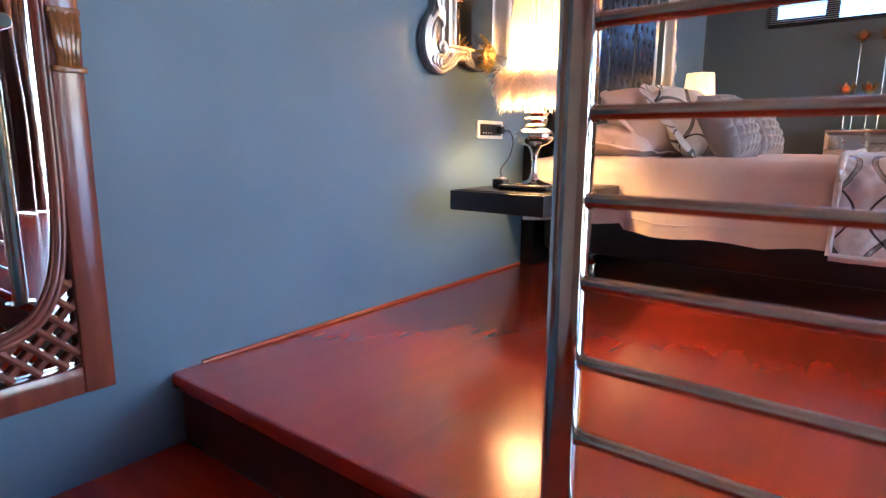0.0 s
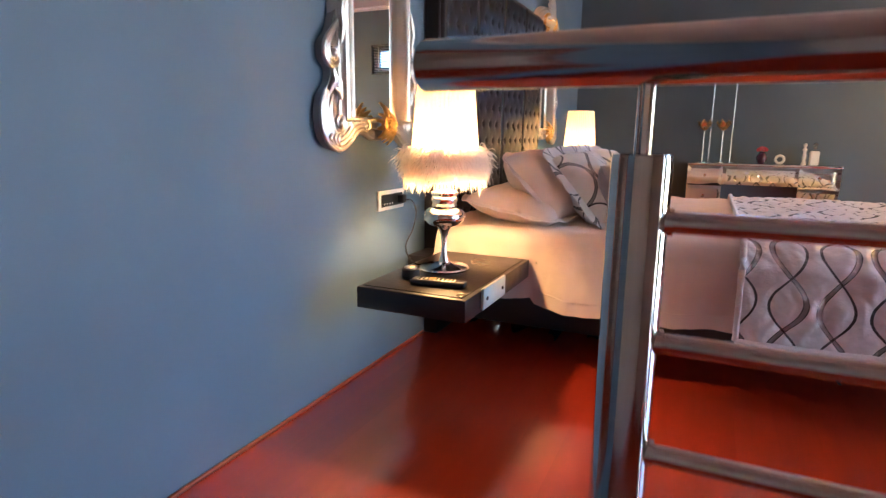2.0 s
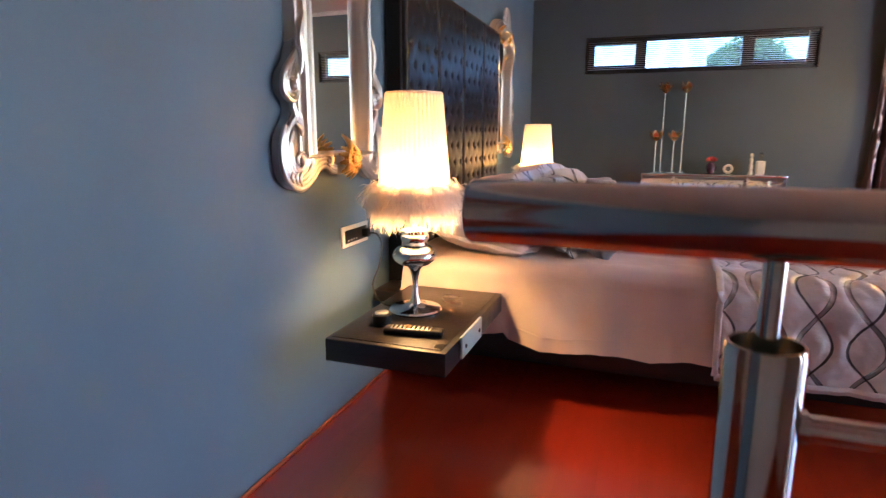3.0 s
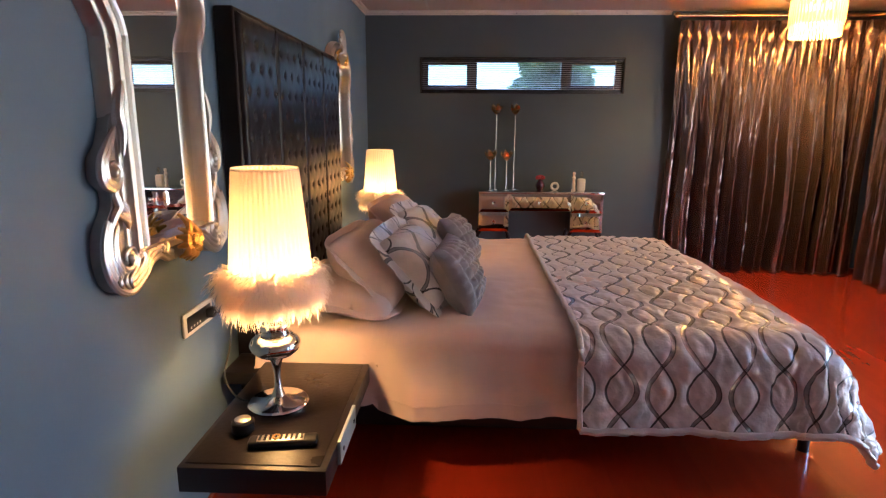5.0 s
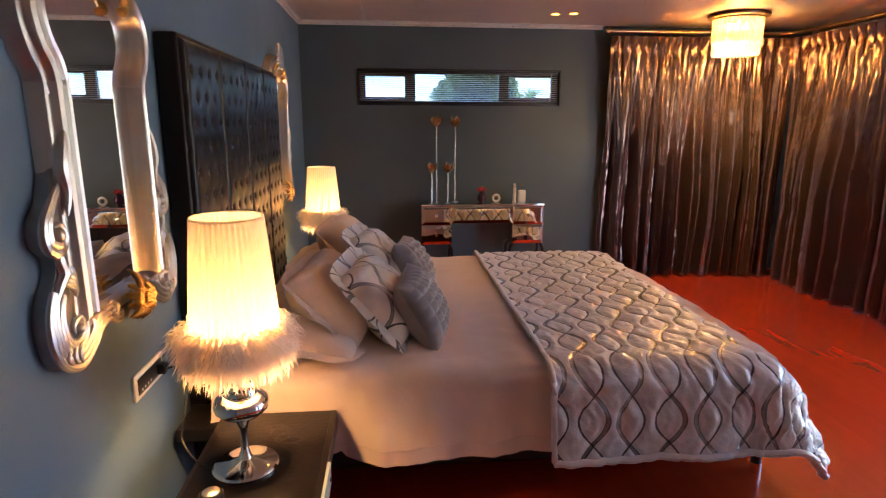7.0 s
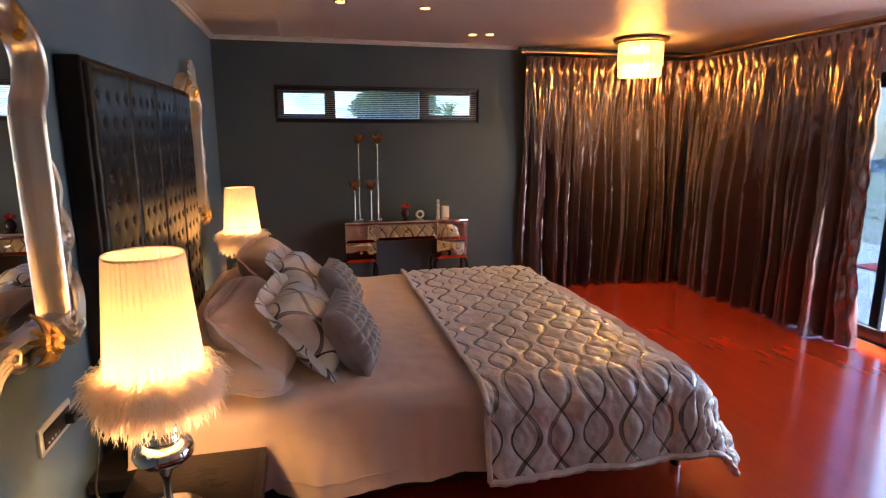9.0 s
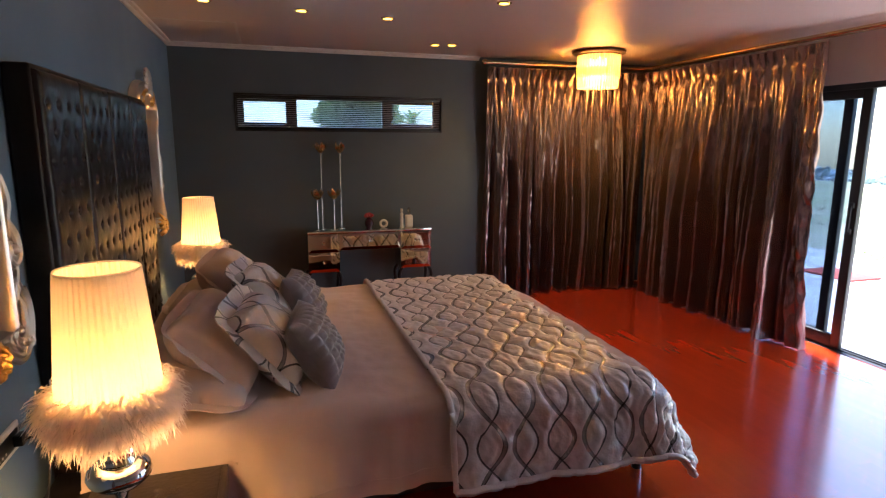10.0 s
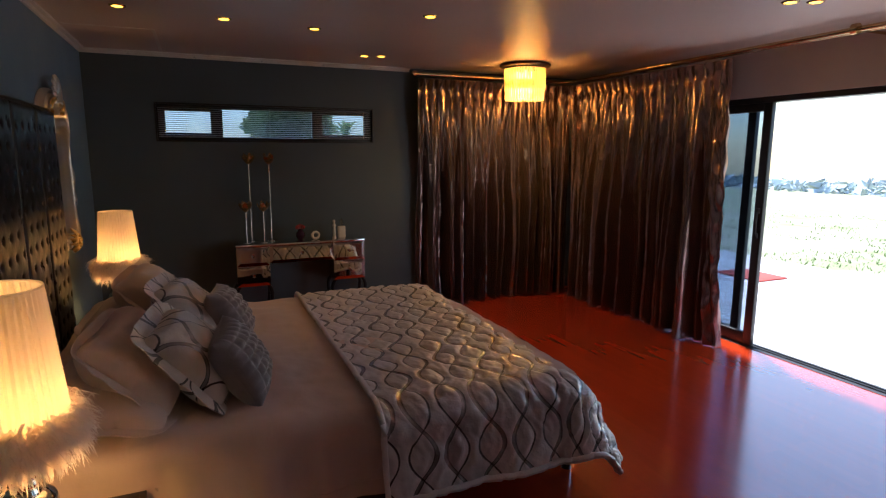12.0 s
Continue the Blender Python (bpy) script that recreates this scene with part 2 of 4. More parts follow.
def tube(points, radius, seg=10, bm=None, taper=None, flat=1.0, normal=None):
    """A round bar along points; taper: a radius factor for each point; flat squeezes it along normal."""
    bm = bm or bmesh.new()
    pts = [Vector(p) for p in points]
    rings = []
    ref = Vector(normal) if normal else Vector((0.13, 0.27, 0.95)).normalized()
    for i, p in enumerate(pts):
        d = (pts[min(i + 1, len(pts) - 1)] - pts[max(i - 1, 0)]).normalized()
        s = d.cross(ref)
        if s.length < 1e-4:
            s = d.cross(Vector((1, 0, 0)))
        s.normalize()
        n = s.cross(d).normalized()
        r = radius * (taper[i] if taper else 1)
        rings.append([bm.verts.new(p + s * (r * math.cos(2 * math.pi * k / seg)) + n * (r * flat * math.sin(2 * math.pi * k / seg))) for k in range(seg)])
    for lo, hi in zip(rings, rings[1:]):
        for k in range(seg):
            bm.faces.new((lo[k], lo[(k + 1) % seg], hi[(k + 1) % seg], hi[k]))
    bm.faces.new(rings[0])
    bm.faces.new(rings[-1][::-1])
    return bm


def sheet(fn, nu, nv, uvs=None, thick=0.0):
    """A cloth: fn(i / nu, j / nv) gives a place; uvs the same way gives metres along the cloth."""
    bm = bmesh.new()
    layer = bm.loops.layers.uv.new("UVMap")
    g = [[bm.verts.new(fn(i / nu, j / nv)) for j in range(nv + 1)] for i in range(nu + 1)]
    for i in range(nu):
        for j in range(nv):
            f = bm.faces.new((g[i][j], g[i + 1][j], g[i + 1][j + 1], g[i][j + 1]))
            if uvs:
                for loop, (a, c) in zip(f.loops, ((i, j), (i + 1, j), (i + 1, j + 1), (i, j + 1))):
                    loop[layer].uv = uvs(a / nu, c / nv)
    if thick:
        bmesh.ops.recalc_face_normals(bm, faces=bm.faces[:])
        bmesh.ops.solidify(bm, geom=bm.faces[:], thickness=thick)
    return bm


def fnoise(x, y=0.0, z=0.0):
    return noise.noise(Vector((x, y, z)))

# ---- the room ----
CEILING, NORTH, EAST, SOUTH, LOW = 2.40, 6.16, 4.90, -2.6, -0.65
EDGE, RISE, GOING = 0.86, 0.217, 0.36
WX0, WX1, WZ0, WZ1 = 0.52, 2.41, 1.68, 1.985
DY0, DY1, DZ1 = 0.92, 5.0, 2.02


def structure(name, bm, mat, label="", category="", smooth=False):
    return tagged(part(name, bm, mat, None, "", smooth), label, category, "", "structure")


structure("wall_west", box(-0.15, 0, SOUTH - 0.15, NORTH + 0.15, LOW - 0.1, CEILING + 0.1), WALL, "blue-grey painted plaster wall behind the bed", "wall")
bm = box(0, WX0, NORTH, NORTH + 0.15, LOW, CEILING)
box(WX1, EAST + 0.15, NORTH, NORTH + 0.15, LOW, CEILING, 0, bm)
box(WX0, WX1, NORTH, NORTH + 0.15, LOW, WZ0, 0, bm)
box(WX0, WX1, NORTH, NORTH + 0.15, WZ1, CEILING, 0, bm)
structure("wall_north", bm, NORTHWALL, "blue-grey wall with a high strip window, dim warm light painted in", "wall")
bm = box(EAST, EAST + 0.15, DY1, NORTH, LOW, CEILING)
box(EAST, EAST + 0.15, SOUTH, DY0, LOW, CEILING, 0, bm)
box(EAST, EAST + 0.15, DY0, DY1, DZ1, CEILING, 0, bm)
box(EAST, EAST + 0.15, DY0, DY1, LOW, -0.02, 0, bm)
structure("wall_east", bm, EASTWALL, "pale painted wall over a wide sliding door", "wall")
structure("wall_south", box(0, EAST + 0.15, SOUTH - 0.15, SOUTH, LOW - 0.1, CEILING), EASTWALL, "pale painted plaster wall", "wall")
structure("ceiling", box(0, EAST, SOUTH, NORTH, CEILING, CEILING + 0.1), CEIL, "smooth pale ceiling with small downlights", "ceiling")
structure("floor_subfloor", box(0, EAST, EDGE + 0.03, NORTH, -0.2, -0.02), NOSE, "dark timber base under the raised floor", "floor")
structure("floor_lower", box(0, EAST, SOUTH, EDGE + 0.03, LOW - 0.1, LOW), NOSE, "red stained lower timber floor", "floor")

# cornice along the west and north walls, and its fixing screws
bm = bmesh.new()
box(0, 2.80, NORTH - 0.016, NORTH, CEILING - 0.035, CEILING, 0.003, bm)
box(0, 2.80, NORTH - 0.045, NORTH - 0.016, CEILING - 0.014, CEILING, 0.003, bm)
structure("trim_cornice_north", bm, TRIMW, "narrow cream cornice strip with screw heads", "cornice")
bm = bmesh.new()
box(0, 0.016, SOUTH, NORTH - 0.045, CEILING - 0.035, CEILING, 0.003, bm)
box(0.016, 0.045, SOUTH, NORTH - 0.045, CEILING - 0.014, CEILING, 0.003, bm)
structure("trim_cornice_west", bm, TRIMW, "narrow cream cornice strip", "cornice")
bm = bmesh.new()
for x in (0.35, 0.85, 1.4, 1.95, 2.4):
    closed_lathe([(0.007, 0), (0.006, 0.004)], (x, NORTH - 0.018, CEILING - 0.024), 10, bm)
structure("trim_cornice_screws", bm, DARKWOOD, "small dark screw heads along the cornice", "screw")
# the hatch: thin cover strips on the ceiling
bm = bmesh.new()
box(0.05, 0.60, 5.145, 5.165, CEILING - 0.005, CEILING, 0, bm)
box(0.585, 0.605, 5.165, 6.10, CEILING - 0.005, CEILING, 0, bm)
structure("trim_hatch", bm, TRIMW, "thin cover strips of a ceiling hatch", "trim")
structure("baseboard_west", tube([(0.007, EDGE + 0.08, 0.006), (0.007, 2.77, 0.006)], 0.007, 10), SKIRT, "thin red timber bead along the wall", "baseboard", True)
structure("baseboard_north", tube([(0.0, NORTH - 0.012, 0.012), (EAST, NORTH - 0.012, 0.012)], 0.013, 10), SKIRT, "thin red timber bead along the wall", "baseboard", True)

# steps down from the raised floor
bm = box(0, EAST, EDGE - 0.012, EDGE + 0.03, -0.045, -0.0004, 0.006)
structure("trim_nosing", bm, NOSE, "rounded red timber nosing of the raised floor", "step nosing", True)
structure("riser_top", box(0, EAST, EDGE + 0.018, EDGE + 0.032, -RISE, -0.045), RISER, "red stained timber riser with painted-in shade", "step riser")
for k in (1, 2):
    y1 = EDGE + 0.018 - (k - 1) * GOING
    bm = box(0, EAST, y1 - GOING - 0.02, y1, -RISE * k - 0.04, -RISE * k, 0.006)
    structure("step_%d" % k, bm, NOSE, "polished red timber stair tread", "step", True)
    structure("riser_%d" % k, box(0, EAST, y1 - GOING, y1 - GOING + 0.014, -RISE * (k + 1), -RISE * k - 0.04), RISER, "red stained timber riser with painted-in shade", "step riser")

# window: dark frame, three lights, blind
win = thing("window_1", (1.465, NORTH, WZ0), "dark-framed strip window with three lights and a lowered blind", "window", "", "structure")
fy0, fy1 = NORTH + 0.03, NORTH + 0.09
bm = bmesh.new()
box(WX0, WX1, fy0, fy1, WZ1 - 0.03, WZ1, 0.003, bm)
box(WX0, WX1, fy0, fy1, WZ0, WZ0 + 0.035, 0.003, bm)
box(WX0, WX0 + 0.03, fy0, fy1, WZ0 + 0.035, WZ1 - 0.03, 0.003, bm)
box(WX1 - 0.03, WX1, fy0, fy1, WZ0 + 0.035, WZ1 - 0.03, 0.003, bm)
part("window_frame", bm, BLACKAL, win, "dark aluminium frame")
bm = bmesh.new()
for a in (1.015, 1.868):
    box(a - 0.032, a + 0.032, fy0 + 0.002, fy1 - 0.002, WZ0 + 0.035, WZ1 - 0.03, 0.003, bm)
part("mullion", bm, BLACKAL, win)
for a, c in ((WX0 + 0.03, 0.983), (1.9, WX1 - 0.03)):
    bm = bmesh.new()
    box(a, a + 0.035, fy0 + 0.005, fy1 - 0.005, WZ0 + 0.036, WZ1 - 0.031, 0.003, bm)
    box(c - 0.035, c, fy0 + 0.005, fy1 - 0.005, WZ0 + 0.036, WZ1 - 0.031, 0.003, bm)
    box(a + 0.035, c - 0.035, fy0 + 0.005, fy1 - 0.005, WZ0 + 0.036, WZ0 + 0.066, 0.003, bm)
    box(a + 0.035, c - 0.035, fy0 + 0.005, fy1 - 0.005, WZ1 - 0.056, WZ1 - 0.031, 0.003, bm)
    part("sash", bm, BLACKAL, win)
for a, c in ((WX0 + 0.06, 0.953), (1.047, 1.836), (1.93, WX1 - 0.06)):
    p = part("pane", box(a, c, NORTH + 0.058, NORTH + 0.062, WZ0 + 0.035, WZ1 - 0.03), SMOKED, win, "", False)
    p.visible_shadow = False
bm = bmesh.new()
for r in (WX0 - 0.012, WX1):
    box(r, r + 0.012, NORTH - 0.008, NORTH + 0.03, WZ0 - 0.012, WZ1 + 0.012, 0.002, bm)
box(WX0, WX1, NORTH - 0.008, NORTH + 0.03, WZ0 - 0.012, WZ0, 0.002, bm)
box(WX0, WX1, NORTH - 0.008, NORTH + 0.03, WZ1, WZ1 + 0.012, 0.002, bm)
part("window_trim", bm, DARKWOOD, win, "dark brown edging round the opening")
blind = thing("window_blind", (1.465, NORTH + 0.015, WZ1), "pale horizontal slat blind lowered in the strip window", "blind")
part("head_rail", box(WX0 + 0.01, WX1 - 0.01, NORTH + 0.002, NORTH + 0.027, WZ1 - 0.022, WZ1 - 0.002, 0.002), BLACKAL, blind)
me = finish("slat", box(WX0 + 0.012, WX1 - 0.012, -0.008, 0.008, -0.0005, 0.0005), SLAT, False)
for i in range(15):
    ob = new("slat", me)
    ob.parent = blind
    ob.matrix_parent_inverse = blind.matrix_world.inverted()
    ob.matrix_world = pose(0, NORTH + 0.015, WZ1 - 0.035 - i * 0.0172, 24)
for x in (0.75, 1.45, 2.15):
    part("blind_cord", tube([(x, NORTH + 0.006, WZ1 - 0.02), (x, NORTH + 0.006, WZ0 + 0.02)], 0.0012, 5), SLAT, blind)
part("blind_wand", tube([(2.33, NORTH - 0.002, WZ1 - 0.02), (2.325, NORTH - 0.002, WZ0 + 0.03)], 0.004, 8), WHITEPL, blind, "clear plastic wand")

# sliding door
door = thing("door_1", (EAST + 0.07, 3.2, 0), "wide dark aluminium sliding glass door standing open", "sliding door", "", "structure")
bm = bmesh.new()
box(EAST + 0.02, EAST + 0.13, DY0, DY1, DZ1 - 0.045, DZ1, 0.003, bm)
box(EAST + 0.02, EAST + 0.13, DY0, DY0 + 0.045, 0.0, DZ1 - 0.045, 0.003, bm)
box(EAST + 0.02, EAST + 0.13, DY1 - 0.045, DY1, 0.0, DZ1 - 0.045, 0.003, bm)
part("door_frame", bm, BLACKAL, door)
bm = box(EAST + 0.0, EAST + 0.14, DY0, DY1, -0.02, 0.004, 0.002)
for x in (0.045, 0.09):
    box(EAST + x, EAST + x + 0.006, DY0, DY1, 0.004, 0.012, 0, bm)
part("door_track", bm, BLACKAL, door, "dark sill track")


def leaf(y0, y1, x):
    bm = bmesh.new()
    box(x - 0.02, x + 0.02, y0, y0 + 0.075, 0.012, DZ1 - 0.045, 0.004, bm)
    box(x - 0.02, x + 0.02, y1 - 0.075, y1, 0.012, DZ1 - 0.045, 0.004, bm)
    box(x - 0.02, x + 0.02, y0 + 0.075, y1 - 0.075, 0.012, 0.11, 0.004, bm)
    box(x - 0.02, x + 0.02, y0 + 0.075, y1 - 0.075, DZ1 - 0.11, DZ1 - 0.045, 0.004, bm)
    ob = part("door_leaf", bm, BLACKAL, door)
    p = part("pane", box(x - 0.003, x + 0.003, y0 + 0.07, y1 - 0.07, 0.1, DZ1 - 0.1), TINT, ob, "", False)
    p.visible_shadow = False
    return ob


l1 = leaf(3.80, 4.95, EAST + 0.048)
leaf(3.97, 4.94, EAST + 0.093)
bm = box(EAST + 0.005, EAST + 0.02, 3.83, 3.845, 0.93, 1.13, 0.004)
box(EAST + 0.012, EAST + 0.03, 3.82, 3.855, 0.91, 0.95, 0.004, bm)
box(EAST + 0.012, EAST + 0.03, 3.82, 3.855, 1.11, 1.15, 0.004, bm)
part("door_handle", bm, BLACKPL, l1, "black pull handle")

# ---- railing ----
rail = thing("stair_railing", (1.2, 0.83, 0), "polished steel railing with horizontal bars at the platform edge", "railing")
RY, BARS = 0.828, [0.909 - 0.1126 * i for i in range(8)]
for x in (1.205, 3.0, 4.8):
    post = part("post", lathe([(0.0005, 0), (0.027, 0), (0.027, 0.963), (0.026, 0.968), (0.0235, 0.968), (0.0235, 0.95), (0.0005, 0.95)], (x, RY, 0), 28), STEEL, rail)
    part("base_flange", closed_lathe([(0.05, 0), (0.05, 0.006), (0.026, 0.012)], (x, RY, 0), 28), STEEL, post)
    part("support_rod", tube([(x, RY, 0.90), (x, RY, 1.045)], 0.008, 12), STEEL, post)
for z in BARS:
    part("bar", tube([(1.228, RY - 0.001, z), (4.88, RY - 0.001, z)], 0.0098, 14), STEEL, rail)
    part("bar_socket", tube([(1.228, RY, z), (1.236, RY, z)], 0.0125, 14), STEEL, rail)
part("handrail", tube([(0.987, RY, 1.052), (0.990, RY, 1.052), (4.88, RY, 1.052)], 0.0255, 24, None, [0.93, 1, 1]), STEEL, rail, "thick round top rail")

# ---- bed ----
BX0, BX1, BY0, BY1, BZ = 0.13, 2.36, 2.66, 4.64, 0.585
bed = thing("bed", (1.2, 3.65, 0), "king-size bed with a low black base and blush sheets", "bed")
bm = box(0.125, 2.30, 2.80, 4.50, 0.10, 0.30, 0.02)
part("base", bm, DARKWOOD, bed, "black upholstered bed base")
for x in (0.30, 2.395):
    for y in (2.79, 4.51) if x > 1 else (3.05, 4.25):
        leg = part("leg", closed_lathe([(0.022, 0.05), (0.026, 0.28)], (x, y, 0), 16), BLACKPL, bed)
        part("leg_tip", closed_lathe([(0.024, 0.0), (0.025, 0.004), (0.025, 0.05)], (x, y, 0), 16), CHROME, leg, "chrome foot of the leg")
part("mattress", box(BX0, BX1 - 0.02, BY0 + 0.03, BY1 - 0.03, 0.28, BZ - 0.015, 0.06, None, 4), SHEET, bed)


def drape(s, half, top, drop, r):
    """Across a bed: s metres from its middle line, over a rounded edge and down."""
    flat = half - r
    a = abs(s)
    sg = 1 if s >= 0 else -1
    if a <= flat:
        return s, 0.0, 0.0
    arc = a - flat
    quarter = r * math.pi / 2
    if arc < quarter:
        q = arc / r
        return sg * (flat + r * math.sin(q)), -r * (1 - math.cos(q)), 0.3
    return sg * half, -r - (arc - quarter), 1.0


CY, HALF = (BY0 + BY1) / 2, (BY1 - BY0) / 2 + 0.005


def sheet_at(u, v):
    x = BX0 + u * (BX1 + 0.0 - BX0)
    total = HALF - 0.07 + 0.07 * math.pi / 2 + 0.26
    s = (2 * v - 1) * total
    y, dz, hang = drape(s, HALF, BZ, 0.26, 0.07)
    sag = 0.016 * fnoise(x * 2.2, y * 2.2) + 0.012 * fnoise(x * 6, y * 2.5, 3) + 0.012 * abs(fnoise(x * 4 + y * 3, y * 7 - x * 2, 8)) + 0.004 * fnoise(x * 19, y * 12, 5)
    out = hang * (0.020 * math.sin(x * 9 + 2.5 * fnoise(x * 3)) + 0.03 * fnoise(x * 6, 5) + 0.018 * fnoise(x * 17, dz * 5, 2)) * min(1, -dz / 0.25) if hang else 0
    low = hang * 0.02 * fnoise(x * 4, 9) + hang * (0.03 if x < 0.6 else 0.0)
    sg = 1 if s > 0 else -1
    return (x, CY + y + sg * (out + 0.05 * hang * max(0, -dz - 0.07) / 0.25), BZ + dz + sag * (1 - 0.5 * hang) + (low if dz < -0.15 else 0))


part("sheet", sheet(sheet_at, 110, 120, None, 0.006), SHEET, bed, "blush cotton duvet hanging over the side")
# stitched hem band near the lower edge
for v in (0.022, 0.978):
    seam = [Vector(sheet_at(i / 90, v)) + Vector((0, -0.002 if v < 0.5 else 0.002, 0)) for i in range(91)]
    part("hem_seam", tube(seam, 0.0022, 6), SHEET, bed)
quilt = thing("bed_throw", (2.0, 3.65, BZ), "silver quilted throw with ogee pattern across the bed foot", "throw")


def quilt_uv(u, v):
    lx, s = u * QL, (2 * v - 1) * QT
    return lx + 0.016 * fnoise(lx * 5, s * 5, 1), s + 0.02 * fnoise(lx * 4, s * 4, 9)


def quilt_at(u, v):
    """u runs from the edge on the bed over the foot, v across the bed; past the flat top the cloth rolls over and falls."""
    lx = u * QL
    s = (2 * v - 1) * QT
    sg = 1 if s > 0 else -1
    ex, ey = max(0.0, lx - QF), max(0.0, abs(s) - (HALF + 0.012 - 0.09))
    e = (ex ** 4 + ey ** 4) ** 0.25
    x0, y0 = 1.40 + min(lx, QF), CY + sg * min(abs(s), HALF + 0.012 - 0.09)
    a, c = quilt_uv(u, v)
    d1, d2 = ogee(a, c)
    puff = 0.009 * min(1.0, min(d1, d2) / 0.030) ** 0.7 + 0.006 * fnoise(lx * 9, s * 9, 4) + (0.009 + 0.009 * min(1.0, e / 0.1)) * abs(fnoise(lx * 19 + 2 * fnoise(s * 9), s * 9, 2)) + 0.002 * fnoise(lx * 38, s * 24, 6)
    wave = 0.012 * fnoise(lx * 3, s * 3, 7)
    if e == 0.0:
        return (x0, y0, BZ + 0.014 + wave + puff)
    h = math.hypot(ex, ey)
    nx, ny = ex / h, ey / h
    rad = 0.09 + 0.20 * nx * nx
    q = min(e / rad, math.pi / 2 * (1 - 0.14 * nx))
    rest = max(0.0, e - rad * q)
    ripple = (0.012 * math.sin(lx * 13 + 2 * fnoise(lx * 4)) * ny + 0.03 * math.sin(s * 9) * nx) * min(1.0, rest / 0.2)
    out = rad * math.sin(q) + rest * (math.cos(q) + 0.20) + puff * math.sin(q) + ripple + 0.04 * ny * min(1.0, e / 0.12)
    z = BZ + 0.014 - rad * (1 - math.cos(q)) - rest * math.sin(q) * 0.98 + puff * math.cos(q) + wave * math.cos(q)
    return (x0 + nx * out, y0 + sg * ny * out, max(0.03, z))


QL, QF = 1.35, 0.80
QT = HALF + 0.012 - 0.09 + 0.09 * math.pi / 2 + 0.26
part("quilting", sheet(quilt_at, 190, 330, quilt_uv, 0.012), QUILT, quilt)
edge = [Vector(quilt_at(0.0, j / 80)) + Vector((0, 0, 0.004)) for j in range(81)]
part("piped_edge", tube(edge, 0.013, 10, None, None, 0.8), QUILT, quilt, "rolled quilted border")
for v in (0.0, 1.0):
    hem = [Vector(quilt_at(i / 70, v)) for i in range(71)]
    part("hem", tube(hem, 0.019, 10, None, None, 0.75), QUILT, quilt)


def pillow(name, w, h, d, m, mat, label, category, flange=0.0, puckers=0.0, group=""):
    """A stuffed pillow of width w, height h and depth d at the pose m (x wide, y tall, z thick)."""
    def at(side):
        def f(u, v):
            a, c = 2 * u - 1, 2 * v - 1
            body = max(0.0, (1 - abs(a) ** 2.6)) ** 0.5 * max(0.0, (1 - abs(c) ** 2.6)) ** 0.5
            px = a * w / 2 * (1 - 0.09 * (1 - c * c) * abs(a) ** 3)
            py = c * h / 2 * (1 - 0.09 * (1 - a * a) * abs(c) ** 3)
            px *= 1 - 0.09 * abs(a * c) ** 5
            py *= 1 - 0.09 * abs(a * c) ** 5
            z = side * d / 2 * body + 0.012 * fnoise(a * 2.2 + w * 9, c * 2.2, side) * (0.3 + body) + puckers * fnoise(a * 6, c * 6, side + 3) * (0.4 + body)
            return m @ Vector((px, py, z))
        return f
    n = 36
    bm = sheet(at(1), n, n, lambda u, v: (u * w, v * h))
    b2 = sheet(at(-1), n, n, lambda u, v: (u * w, v * h))
    merged(bm, b2)
    bmesh.ops.remove_doubles(bm, verts=bm.verts[:], dist=0.0008)
    t = thing(name, m.translation, label, category, group)
    part("cover", bm, mat, t)
    if flange:
        def fl(u, v):
            k = u * 4
            i = int(k) % 4
            q = 2 * (k - int(k)) - 1
            cx, cy = ((q, -1), (1, q), (-q, 1), (-1, -q))[i]
            e = 1 + v * flange * 2 / w
            e2 = 1 + v * flange * 2 / h
            sag = 0.016 * v * fnoise(u * 26, v)
            e *= 1 - 0.13 * abs(cx * cy) ** 5
            e2 *= 1 - 0.13 * abs(cx * cy) ** 5
            return m @ Vector((cx * w / 2 * e * (1 - 0.09 * (1 - cy * cy) * (1 - v)), cy * h / 2 * e2 * (1 - 0.09 * (1 - cx * cx) * (1 - v)), sag))
        part("flange", sheet(fl, 96, 4, lambda u, v: (u * 2, v * flange), 0.004), mat, t)
    return t


def leaning(x, y, z, lean, turn=0.0, spin=0.0):
    """A pose for a pillow that leans back on the headboard: its face looks along +x."""
    return Matrix.Translation((x, y, z)) @ Matrix.Rotation(radians(turn), 4, "Z") @ Matrix.Rotation(radians(-lean), 4, "Y") @ Matrix(((0, 0, 1, 0), (1, 0, 0, 0), (0, 1, 0, 0), (0, 0, 0, 1))) @ Matrix.Rotation(radians(spin), 4, "Z")


for yy in (3.08, 4.15):
    pillow("pillow", 0.74, 0.46, 0.17, leaning(0.45, yy + 0.02, 0.655, 80, -3), SHEET, "plump blush cotton pillow lying on the bed", "pillow", 0.025, 0.004, "bed pillows")
    pillow("pillow", 0.66, 0.42, 0.26, leaning(0.545, yy + 0.09, 0.750, 46, -6), SHEET, "plump blush cotton pillow leaning on the headboard", "pillow", 0.018, 0.004, "bed pillows")
pillow("cushion", 0.43, 0.41, 0.22, leaning(0.745, 3.12, 0.750, 42, -12, 3), QCUSH, "large silver cushion with an ogee line pattern", "cushion", 0.05, 0.004, "ogee cushions")
pillow("cushion", 0.43, 0.41, 0.22, leaning(0.735, 3.84, 0.750, 42, -9, -3), QCUSH, "large silver cushion with an ogee line pattern", "cushion", 0.05, 0.004, "ogee cushions")


